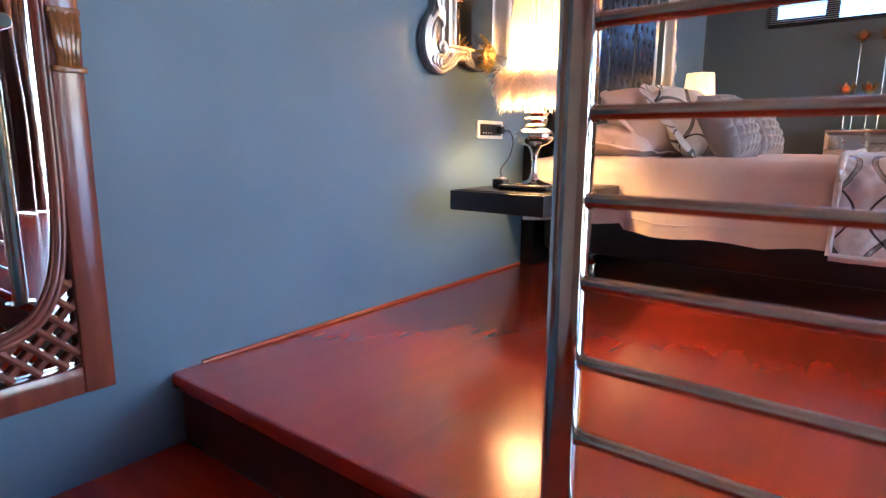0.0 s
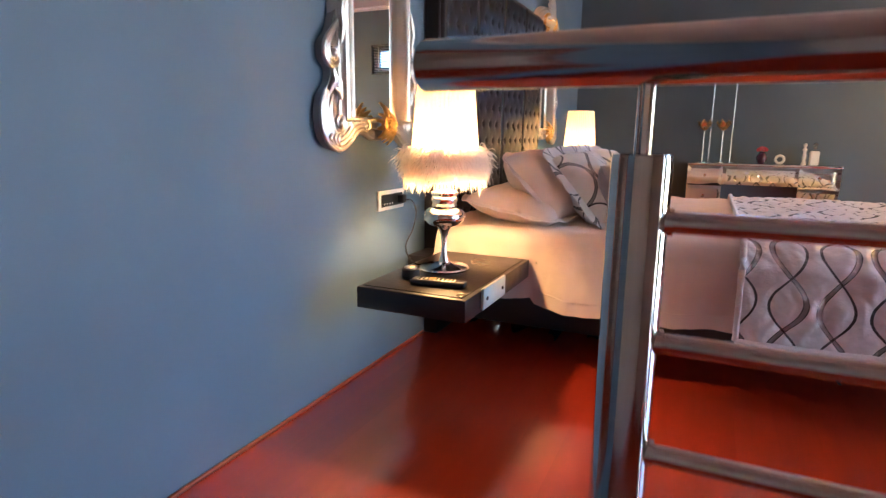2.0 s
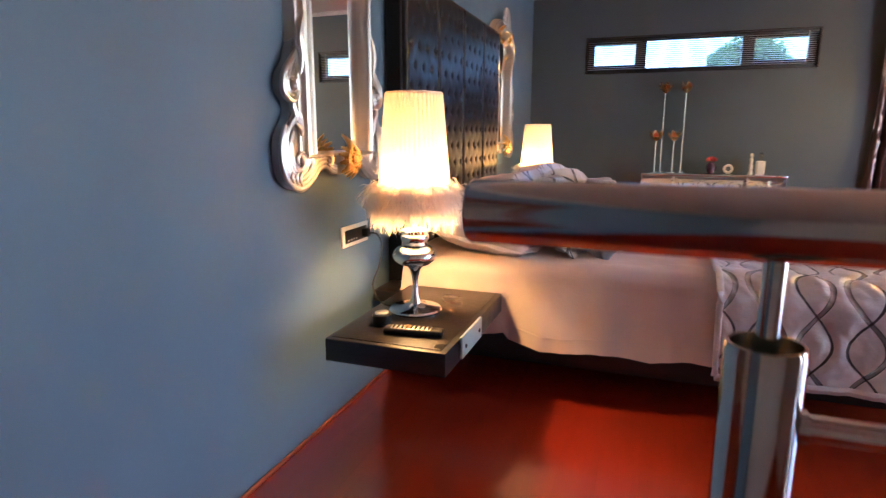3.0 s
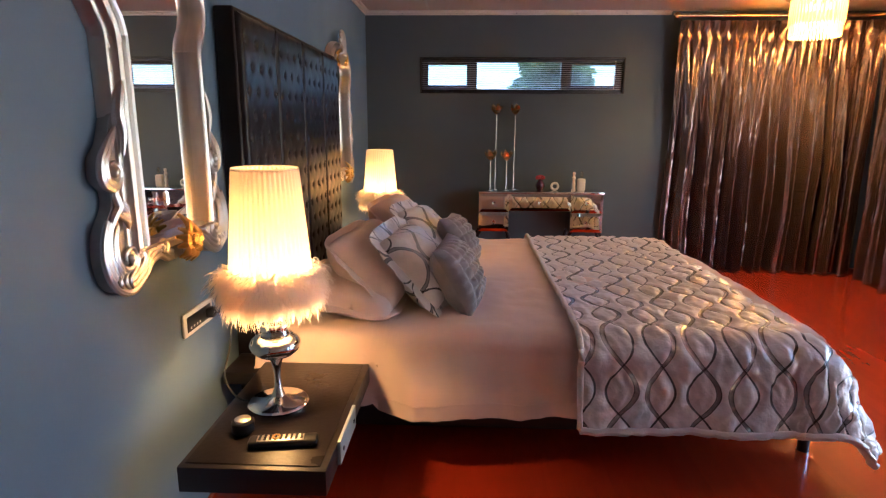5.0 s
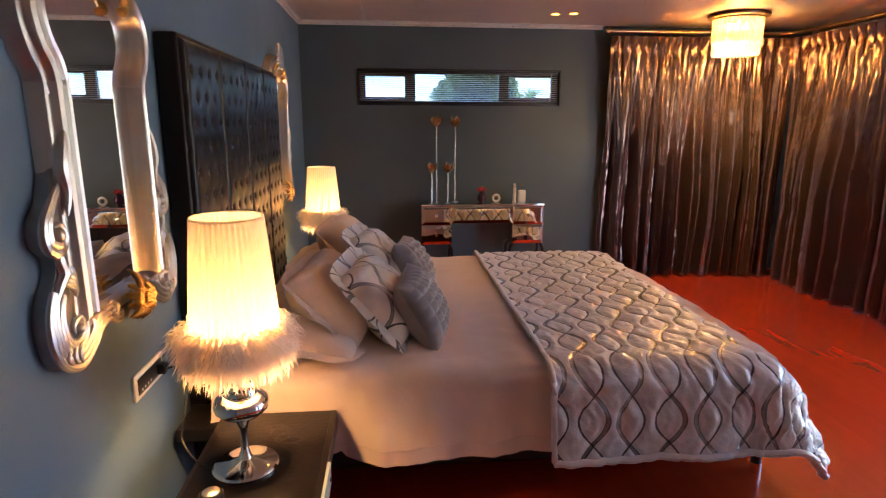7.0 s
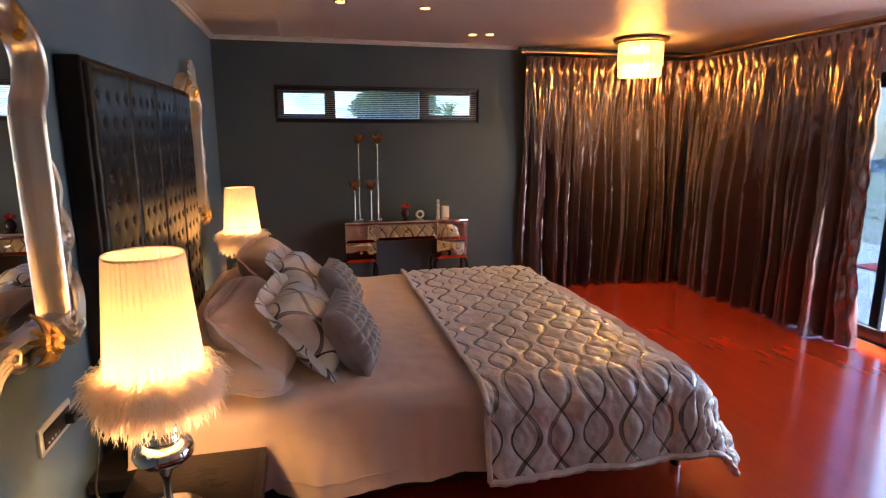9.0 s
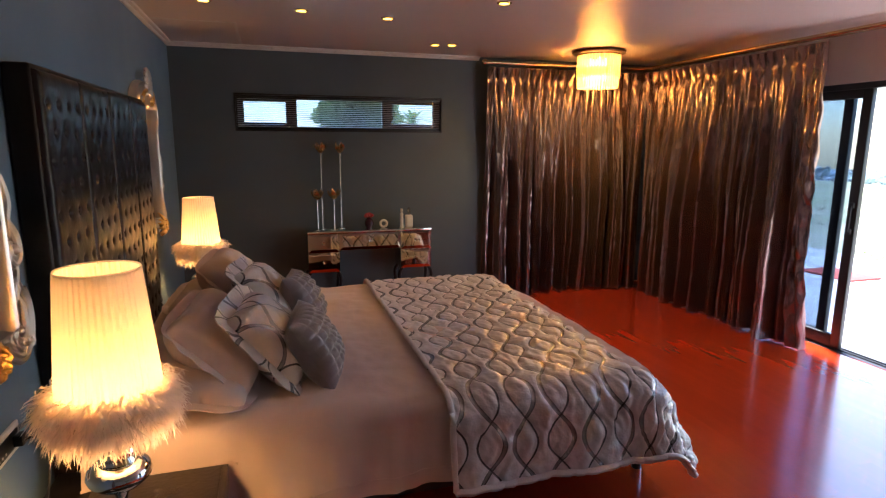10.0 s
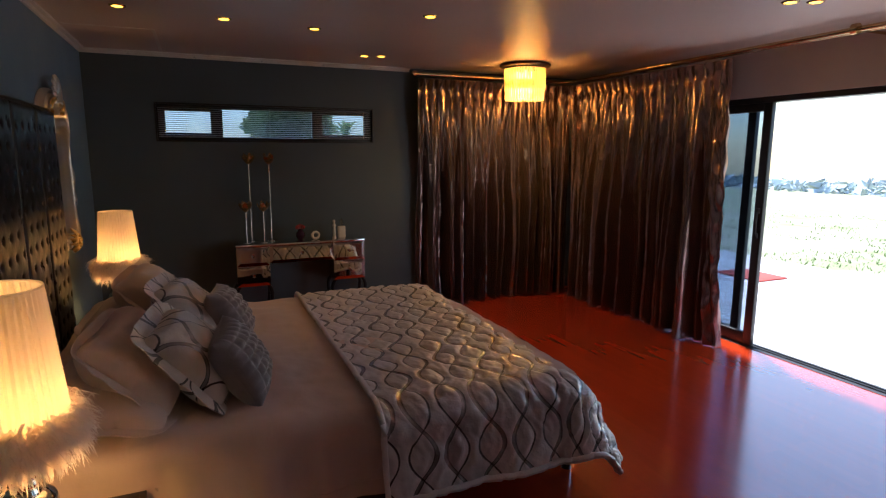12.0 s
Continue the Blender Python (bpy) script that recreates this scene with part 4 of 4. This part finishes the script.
part("backing", box(0.001, 0.008, SY0 + 0.07, SY1 - 0.07, SZ0 + 0.07, SZ1 - 0.07), VMIRROR, stairm, "silvered panel behind the lattice", False)


def outside_oval(y, z):
    return (abs(y - SC) / (SH - 0.068)) ** 6.2 + (abs(z - 0.99) / 0.815) ** 6.2 > 1.0


for sgn in (1, -1):
    k = -40
    while k < 60:
        run = None
        for q in range(0, 260):
            z = SZ0 + 0.075 + q * 0.007
            y = SC + (k * 0.055 + sgn * (z - SZ0))
            ok = SY0 + 0.07 < y < SY1 - 0.07 and z < SZ1 - 0.075 and outside_oval(y, z)
            if ok and run is None:
                run = (y, z)
            if run is not None and not ok:
                if z - run[1] > 0.02:
                    x = 0.018 if sgn > 0 else 0.024
                    part("lattice_strip", tube([(x, run[0], run[1]), (x, y, z)], 0.0095, 6), MAHOG, stairm)
                run = None
        k += 1
for yy in (SY0 + 0.035, SY1 - 0.035):
    bm = box(0.038, 0.052, yy - 0.034, yy + 0.034, 0.92, 0.935, 0.004)
    box(0.038, 0.058, yy - 0.036, yy + 0.036, 0.795, 0.81, 0.005, bm)
    for i in range(-2, 3):
        tube([(0.045, yy + i * 0.012, 0.925), (0.056, yy + i * 0.011, 0.88), (0.05, yy + i * 0.008, 0.83), (0.046, yy + i * 0.008, 0.80)], 0.008, 8, bm)
    part("carved_capital", bm, AMBERWOOD, stairm, "gilt carved bracket")

# ---- curtains ----


def drapery(name, line, label, seed, fullness=0.085, flare=0.0, z1=2.30):
    """A pleated curtain along a line of (x, y); it is nearly straight at the heading and swings wider at the foot."""
    pts = [Vector((a, c, 0)) for a, c in line]
    lens = [0.0]
    for a, c in zip(pts, pts[1:]):
        lens.append(lens[-1] + (c - a).length)
    total = lens[-1]
    rng = random.Random(seed)
    folds = int(total / fullness)
    cuts = [0.0]
    for i in range(folds):
        cuts.append(cuts[-1] + rng.uniform(0.75, 1.25))
    cuts = [c / cuts[-1] for c in cuts]
    amps = [rng.uniform(0.6, 1.35) for _ in range(folds + 1)]

    def at(d):
        d = min(max(d, 0.0), total)
        for i in range(len(pts) - 1):
            if d <= lens[i + 1] + 1e-9:
                f = (d - lens[i]) / (lens[i + 1] - lens[i])
                t = (pts[i + 1] - pts[i]).normalized()
                return pts[i].lerp(pts[i + 1], f), Vector((t.y, -t.x, 0))
        return pts[-1], Vector((0, 1, 0))

    def f(u, v):
        z = z1 - v * (z1 - 0.008)
        i = 0
        while i < folds - 1 and cuts[i + 1] < u:
            i += 1
        q = (u - cuts[i]) / (cuts[i + 1] - cuts[i])
        low = max(0.0, min(1.0, (v - 0.05) / 0.5))
        drift = low * (0.05 * fnoise(u * total * 1.5, v * 1.3, seed) + 0.02 * fnoise(u * total * 5, v * 2.5, seed + 4))
        p, n = at(u * total + drift)
        top = 0.034 * (1 - abs(2 * q - 1) ** 0.7 * 1.6)
        wide = 0.048 * amps[i] * math.cos(2 * math.pi * q) + 0.055 * math.sin(math.pi * 0.9 * (i + q) + 2.0 * fnoise(u * total * 1.7, seed)) + 0.012 * math.cos(4 * math.pi * q + i) + 0.03 * math.sin(u * total * 5.3 + seed)
        pinch = math.exp(-((v - 0.055) / 0.022) ** 2)
        mixq = low ** 0.8
        amp = top * (1 - mixq) * (1 - 0.75 * pinch) + wide * mixq * (0.75 + 0.35 * v)
        crush = 0.032 * fnoise(u * total * 6, v * 3.2, seed + 2) * low + 0.012 * (0.25 + 0.75 * low) * abs(fnoise(u * total * 15, v * 8, seed + 5)) + 0.004 * fnoise(u * total * 40, v * 34, seed + 7)
        e = max(0.0, 1 - (1 - u) * total / 0.22) if flare else 0.0
        fl = flare * e * max(0.0, (v - 0.45) / 0.55) ** 1.5
        amp *= 1 - 0.85 * min(1.0, 1.6 * e)
        crush += 0.10 * e * v * fnoise(u * total * 22, v * 3.5, 31) + 0.035 * e * fnoise(u * total * 30, v * 16, 33)
        return p + n * (-amp - crush) + Vector((fl, -0.04 * (1 if flare else 0) * e * v ** 2, z + (0.01 * fnoise(u * 30, 2) if v > 0.99 else 0)))

    t = thing(name, (pts[0].x, pts[0].y, z1), label, "curtain", "bronze curtains")
    part("drape", sheet(f, int(total * 165), 110), CURTAIN, t)
    return t


corner = [(4.40, 6.03), (4.50, 6.00), (4.57, 5.93), (4.60, 5.84)]
drapery("curtain", [(2.84, 6.03)] + corner[:3], "floor-length bronze taffeta curtain covering the room corner", 3)
drapery("curtain", corner[2:] + [(4.62, 3.93)], "floor-length bronze taffeta curtain drawn beside the open door", 8, 0.085, 0.05)
drapery("curtain", [(4.62, 2.05), (4.62, 1.30)], "floor-length bronze taffeta curtain gathered at the door's end", 12, 0.09)
BRASS = material("brushed_brass_rod", (0.62, 0.45, 0.22), 0.25, 1.0, vary=0.15, size=12)
rod = thing("curtain_rod", (4.58, 4, 2.335), "brass curtain rod running round the corner below the ceiling", "curtain rod")
bar = [(2.80, 6.02, 2.337), (4.42, 6.02, 2.337)] + [(4.42 + 0.17 * math.sin(a), 5.85 + 0.17 * math.cos(a), 2.337) for a in (0.4, 0.8, 1.2, 1.57)] + [(4.59, 1.0, 2.337)]
part("rod", tube(bar, 0.017, 14), BRASS, rod)
part("back_rod", tube([(4.70, 5.8, 2.345), (4.70, 1.0, 2.345)], 0.014, 12), BRASS, rod)
for x, y in ((2.81, 6.02), (4.59, 1.0)):
    own = bmesh.new()
    bmesh.ops.create_uvsphere(own, u_segments=16, v_segments=10, radius=0.03)
    bmesh.ops.transform(own, verts=own.verts, matrix=Matrix.Translation((x, y, 2.337)))
    part("finial", own, BRASS, rod)
for y in (3.02, 1.5):
    bm = tube([(4.59, y, 2.337), (4.90, y, 2.337)], 0.010, 10)
    tube([(4.575, y - 0.018, 2.337), (4.575, y + 0.018, 2.337)], 0.034, 16, bm)
    part("bracket", bm, BRASS, rod, "round brass bracket")

# ---- mirrored dressing table ----
desk = thing("dressing_table", (1.65, 6.0, 0), "silver dressing table with shiny drawers and curved dark legs", "dressing table")
FY, DBK = 5.86, 6.13
part("top", box(1.075, 2.235, FY - 0.01, DBK, 0.757, 0.777, 0.004), VMIRROR, desk, "mirrored table top")


def mirrored_front(x0, x1, z0, z1, parent, name, knobs=1):
    """A bevelled mirror panel: a sloping rim round a flat field."""
    y, w, d = FY, 0.028, 0.003
    bm = bmesh.new()
    o = [(x0, y, z0), (x1, y, z0), (x1, y, z1), (x0, y, z1)]
    q = [(x0 + w, y - d, z0 + w), (x1 - w, y - d, z0 + w), (x1 - w, y - d, z1 - w), (x0 + w, y - d, z1 - w)]
    ov, qv = [bm.verts.new(p) for p in o], [bm.verts.new(p) for p in q]
    for i in range(4):
        bm.faces.new((ov[i], ov[(i + 1) % 4], qv[(i + 1) % 4], qv[i]))
    bm.faces.new(qv)
    p = part(name, bm, VMIRROR, parent, "bevelled mirror drawer front", False)
    for k in range(knobs):
        cx = x0 + (x1 - x0) * (k + 0.5) / knobs
        bm = bmesh.new()
        bmesh.ops.create_icosphere(bm, subdivisions=1, radius=0.014)
        bmesh.ops.transform(bm, verts=bm.verts, matrix=Matrix.Translation((cx, FY - 0.022, (z0 + z1) / 2)))
        part("knob", bm, CRYSTAL, p, "faceted crystal knob", False)
    return p


for x0, x1 in ((1.08, 1.36), (1.935, 2.23)):
    part("pedestal", box(x0, x1, FY + 0.001, DBK - 0.01, 0.40, 0.757), VMIRROR, desk, "mirror-clad drawer pedestal", False)
    mirrored_front(x0, x1, 0.582, 0.757, desk, "drawer")
    mirrored_front(x0, x1, 0.40, 0.578, desk, "drawer")
part("apron", box(1.36, 1.935, FY + 0.003, DBK - 0.01, 0.595, 0.757), VMIRROR, desk, "", False)
mirrored_front(1.362, 1.933, 0.597, 0.757, desk, "drawer", 1)
for x, s in ((1.10, -1), (1.34, 1), (1.955, -1), (2.21, 1)):
    for y in (FY + 0.03, DBK - 0.04):
        part("leg", tube(smooth_line([(x, y, 0.40), (x + 0.03 * s, y, 0.33), (x + 0.018 * s, y, 0.18), (x + 0.012 * s, y, 0.03), (x + 0.02 * s, y, 0.0)]), 0.017, 10, None, None), LEATHER, desk, "curved dark leg")
TOP = 0.777


def flower_stand(x, y, z1, label):
    t = thing("candle_holder", (x, y, TOP), label, "candle holder", "flower candle holders")
    part("foot", closed_lathe([(0.045, 0), (0.045, 0.004), (0.01, 0.009)], (x, y, TOP), 24), CHROME, t)
    part("stem", tube([(x, y, TOP + 0.005), (x, y, z1 - 0.09)], 0.0045, 10), CHROME, t, "slim chrome stem")
    bm = bmesh.new()
    for ring, r0, h, n in ((0, 0.040, 0.10, 5), (1, 0.058, 0.085, 6)):
        for i in range(n):
            a = 2 * math.pi * (i + 0.5 * ring) / n + x * 7
            prev = None
            for k in range(6):
                f = k / 5
                r = 0.006 + r0 * math.sin(f * 1.45)
                z = z1 - 0.09 + h * f
                w = 0.023 * math.sin(math.pi * min(1, 0.12 + f * 0.85))
                c = Vector((x + r * math.cos(a), y + r * math.sin(a), z))
                s = Vector((-math.sin(a), math.cos(a), 0)) * w
                pair = (bm.verts.new(c - s), bm.verts.new(c + s))
                if prev:
                    bm.faces.new((prev[0], prev[1], pair[1], pair[0]))
                prev = pair
    bmesh.ops.solidify(bm, geom=bm.faces[:], thickness=0.002)
    part("flower_cup", bm, AMBER, t, "amber glass petal cup")
    return t


AMBER = material("amber_lustre_glass", (0.82, 0.64, 0.36), 0.10, 0.8, vary=0.35, size=30)
flower_stand(1.235, 6.06, 1.565, "tall chrome candle holder with an amber flower cup")
flower_stand(1.41, 6.06, 1.565, "tall chrome candle holder with an amber flower cup")
flower_stand(1.185, 5.97, 1.145, "short chrome candle holder with an amber flower cup")
flower_stand(1.335, 5.97, 1.145, "short chrome candle holder with an amber flower cup")

vase = thing("rose_vase", (1.655, 5.97, TOP), "dark glass vase with a red artificial rose", "vase")
part("body", closed_lathe([(0.022, 0), (0.03, 0.01), (0.043, 0.04), (0.043, 0.06), (0.028, 0.085), (0.02, 0.095), (0.026, 0.105)], (1.655, 5.97, TOP), 24), PURPLEGL, vase)
bm = bmesh.new()
rng = random.Random(4)
for i in range(26):
    own = bmesh.new()
    bmesh.ops.create_icosphere(own, subdivisions=1, radius=0.016)
    f = i / 26
    a = i * 2.4
    bmesh.ops.transform(own, verts=own.verts, matrix=Matrix.Translation((1.655 + 0.036 * math.sqrt(f) * math.cos(a), 5.97 + 0.036 * math.sqrt(f) * math.sin(a), TOP + 0.135 - 0.02 * f)) @ Matrix.Rotation(a, 4, "Z") @ Matrix.Diagonal((1, 0.45, 1.0, 1)))
    merged(bm, own)
part("rose", bm, REDPETAL, vase, "dark red rose head")
ringo = thing("ring_ornament", (1.79, 5.95, TOP), "small pale ring ornament on the dressing table", "ornament")
part("ring", tube([(1.79 + 0.031 * math.cos(a), 5.95, TOP + 0.042 + 0.031 * math.sin(a)) for a in [2 * math.pi * i / 28 for i in range(29)]], 0.0105, 10), CREAM, ringo)
tagged(part("statuette", closed_lathe([(0.018, 0), (0.02, 0.01), (0.013, 0.03), (0.017, 0.07), (0.011, 0.10), (0.018, 0.125), (0.008, 0.145), (0.014, 0.162), (0.01, 0.178)], (1.965, 5.95, TOP), 18), CREAM), "slim cream statuette standing on the dressing table", "statuette")
bottle = thing("perfume_bottle", (2.04, 5.97, TOP), "clear bottle with pale cream filling and a stopper", "bottle")
part("body", box(2.005, 2.075, 5.945, 5.995, TOP, TOP + 0.115, 0.012, None, 3), CREAM, bottle)
part("neck", closed_lathe([(0.012, 0.112), (0.011, 0.135)], (2.04, 5.97, TOP), 14), CRYSTAL, bottle)
part("stopper", closed_lathe([(0.012, 0.135), (0.018, 0.15), (0.012, 0.175), (0.004, 0.185)], (2.04, 5.97, TOP), 14), CRYSTAL, bottle, "glass stopper")

# ---- ceiling lamps ----
cx, cy = CHANDELIER
ch = thing("ceiling_chandelier", (cx, cy, CEILING), "lit round crystal ceiling lamp with a dark bronze plate", "ceiling lamp")
BRONZE = material("dark_bronze", (0.16, 0.09, 0.04), 0.35, 0.8, vary=0.3, size=10)
part("plate", closed_lathe([(0.235, -0.004), (0.24, -0.012), (0.235, -0.028), (0.20, -0.036)][::-1], (cx, cy, CEILING), 48), BRONZE, ch, "dark bronze ceiling plate")
for tier, (r, n, z0, h) in enumerate(((0.185, 44, -0.04, 0.20), (0.175, 44, -0.15, 0.18))):
    me = finish("crystal_rod", tube([(0, 0, 0), (0, 0, -h * 0.9), (0, 0, -h)], 0.009, 6, None, [1, 1, 0.3]), DROP, False)
    for i in range(n):
        a = 2 * math.pi * (i + 0.5 * tier) / n
        ob = new("crystal_rod", me)
        ob.parent = ch
        ob.matrix_parent_inverse = ch.matrix_world.inverted()
        ob.matrix_world = Matrix.Translation((cx + r * math.cos(a), cy + r * math.sin(a), CEILING + z0))
part("ring", lathe([(0.165, -0.035), (0.195, -0.035), (0.195, -0.045), (0.165, -0.045), (0.165, -0.035)], (cx, cy, CEILING), 48), BRONZE, ch)
for i in range(3):
    a = 2 * math.pi * i / 3
    b = part("bulb", closed_lathe([(0.012, -0.06), (0.028, -0.12), (0.034, -0.19), (0.028, -0.24), (0.01, -0.26)], (cx + 0.07 * math.cos(a), cy + 0.07 * math.sin(a), CEILING), 14), FILAMENT, ch, "lit bulb")
    b.visible_shadow = False
for sx, sy in SPOTS:
    t = thing("downlight", (sx, sy, CEILING), "small lit recessed ceiling downlight with a metal ring", "downlight", "ceiling downlights")
    part("ring", lathe([(0.030, -0.006), (0.042, -0.006), (0.046, -0.001), (0.046, 0.0)], (sx, sy, CEILING), 24), BRASS, t)
    part("lens", closed_lathe([(0.030, -0.006), (0.026, -0.004)], (sx, sy, CEILING), 18), SPOTGLOW, t, "glowing lens")

# ---- outside ----
GZ = -0.35


def ground_z(x):
    return GZ - 0.4 - 0.055 * max(0.0, x - 9.0)


bm = bmesh.new()
n = 60
for i in range(n + 1):
    for j in range(n + 1):
        fx, fy = 2 * i / n - 1, 2 * j / n - 1
        x, y = 900 * fx ** 3 + 20, 900 * fy ** 3 + 20
        near = min(1.0, max(0.0, (math.hypot(x - 5, y - 4) - 9) / 30))
        bm.verts.new((x, y, ground_z(x) + near * 0.3 * fnoise(x * 0.06, y * 0.06)))
bm.verts.ensure_lookup_table()
for i in range(n):
    for j in range(n):
        k = i * (n + 1) + j
        bm.faces.new((bm.verts[k], bm.verts[k + n + 1], bm.verts[k + n + 2], bm.verts[k + 1]))
structure("ground", bm, GRASS, "open dry field with patches of green grass", "ground", True)
rng = random.Random(11)
bm = bmesh.new()
for i in range(9000):
    a, q = rng.uniform(0, 1), rng.uniform(0, 1)
    x = 10.2 + 32 * q * q
    y = 1 + (x - 2) * rng.uniform(0.1, 1.25)
    if fnoise(x * 0.35, y * 0.35, 2) < -0.05:
        continue
    h, w, d = rng.uniform(0.0, 0.10), rng.uniform(0.008, 0.03), rng.uniform(0, 6.28)
    z = ground_z(x) - 0.03
    c, s = math.cos(d) * w, math.sin(d) * w
    tip = (x + rng.uniform(-0.08, 0.08), y + rng.uniform(-0.08, 0.08), z + 0.05 + h)
    bm.faces.new((bm.verts.new((x - c, y - s, z)), bm.verts.new((x + c, y + s, z)), bm.verts.new(tip)))
GREEN = material("green_grass_blades", (0.22, 0.30, 0.10), 0.7, vary=0.4, size=0.8)
tagged(part("grass", bm, GREEN, None, "", False), "sparse green grass tufts in the field", "grass", "", "stuff")
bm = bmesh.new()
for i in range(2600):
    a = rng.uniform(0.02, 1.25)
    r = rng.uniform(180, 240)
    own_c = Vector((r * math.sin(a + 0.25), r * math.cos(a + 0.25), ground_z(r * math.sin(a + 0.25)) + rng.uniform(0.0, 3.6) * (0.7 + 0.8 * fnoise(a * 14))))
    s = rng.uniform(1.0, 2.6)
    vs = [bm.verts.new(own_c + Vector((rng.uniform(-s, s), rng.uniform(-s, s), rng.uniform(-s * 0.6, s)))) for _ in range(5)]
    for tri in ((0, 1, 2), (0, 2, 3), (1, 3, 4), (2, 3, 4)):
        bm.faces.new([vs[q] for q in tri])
tagged(part("far_trees", bm, FARWOOD, None, "", False), "line of far trees, pale blue-green with painted-in haze", "trees", "", "stuff")


def tree(x, y, z0, h, spread, seed, palm=False):
    t = thing("tree", (x, y, z0), "green leafy tree standing outside the strip window" if not palm else "small palm with fanned green fronds outside the window", "tree")
    rng = random.Random(seed)
    bm = tube([(x, y, z0), (x + 0.05, y, z0 + h * 0.3), (x - 0.05, y + 0.05, z0 + h * 0.6)], 0.14, 10, None, [1, 0.8, 0.5])
    if not palm:
        for i in range(6):
            a = i * 1.05
            tube([(x, y, z0 + h * (0.3 + 0.05 * i)), (x + spread * 0.5 * math.cos(a), y + spread * 0.5 * math.sin(a), z0 + h * (0.55 + 0.05 * i))], 0.05, 6, bm, [1, 0.4])
    part("trunk", bm, BARK, t)
    bm = bmesh.new()
    if palm:
        for i in range(38):
            a, up = rng.uniform(0, 6.28), rng.uniform(-0.2, 1.0)
            prev = None
            for k in range(7):
                f = k / 6
                r = spread * f * (1 - 0.3 * max(0, up))
                c = Vector((x + r * math.cos(a), y + r * math.sin(a), z0 + h * 0.6 + spread * (up * f - 0.5 * f * f)))
                s = Vector((-math.sin(a), math.cos(a), 0)) * 0.07 * math.sin(math.pi * min(1, 0.1 + f * 0.9))
                pair = (bm.verts.new(c - s), bm.verts.new(c + s))
                if prev:
                    bm.faces.new((prev[0], prev[1], pair[1], pair[0]))
                prev = pair
    else:
        for i in range(11000):
            a, b, r = rng.uniform(0, 6.28), rng.uniform(-1, 1), rng.uniform(0.35, 1) ** 0.6
            lump = 0.75 + 0.35 * fnoise(math.cos(a) * 2, math.sin(a) * 2, b * 2 + seed)
            c = Vector((x + spread * r * lump * math.cos(a) * math.sqrt(1 - b * b), y + spread * r * lump * math.sin(a) * math.sqrt(1 - b * b), z0 + h * 0.66 + h * 0.36 * b * r * lump))
            q = Euler((rng.uniform(0, 6), rng.uniform(0, 6), rng.uniform(0, 6))).to_matrix()
            s = rng.uniform(0.07, 0.16)
            bm.faces.new([bm.verts.new(c + q @ Vector(v)) for v in ((-s * 0.5, 0, 0), (0, -s, 0), (s * 0.5, 0, 0), (0, s, 0))])
    part("crown", bm, LEAF, t, "", False)


tree(4.45, 25, GZ - 0.6, 6.0, 2.15, 3)
tree(6.5, 24, GZ - 0.6, 5.3, 1.3, 5, True)
# deck
deck = structure("deck", box(EAST + 0.15, 9.2, -3, 12, -0.5, -0.12), BLACKAL, "dark joists under the outdoor deck", "deck")
mat_red = part("outdoor_mat", box(7.35, 7.9, 5.62, 6.3, -0.046, -0.03, 0.004), REDMAT)
tagged(mat_red, "red outdoor mat lying on the deck", "mat")
me = {}
for i in range(28):
    x0 = EAST + 0.155 + i * 0.142
    for j, (y0, y1) in enumerate(((-3, 1.2), (1.2, 4.6), (4.6, 8.2), (8.2, 12))):
        off = 0.55 * ((i * 7) % 5 - 2) if 0 < j else 0
        key = (round(y1 - y0, 2),)
        if key not in me:
            me[key] = finish("plank", box(0, 0.136, 0.002, y1 - y0 - 0.002, -0.025, 0.0, 0.003, None, 1), DECK)
        ob = new("plank", me[key])
        ob.parent = deck
        ob.matrix_world = Matrix.Translation((x0, y0, -0.05 + 0.002 * fnoise(i * 3.1, j)))

# ---- floor planks ----
sub = bpy.data.objects["floor_subfloor"]
rng = random.Random(21)
W = EAST / 38
shared = {}
for i in range(38):
    y = EDGE - 0.004
    while y < NORTH - 0.01:
        ln = rng.choice((0.9, 1.3, 1.7, 2.1))
        if y + ln > NORTH - 0.5:
            ln = NORTH - 0.001 - y
        key = round(ln, 3)
        if key not in shared:
            shared[key] = finish("plank", box(0.0, W, 0.0, key, -0.02, 0.0), FLOOR, False)
        ob = new("plank", shared[key])
        ob.parent = sub
        ob.matrix_world = Matrix.Translation((i * W, y, 0.0))
        y += ln
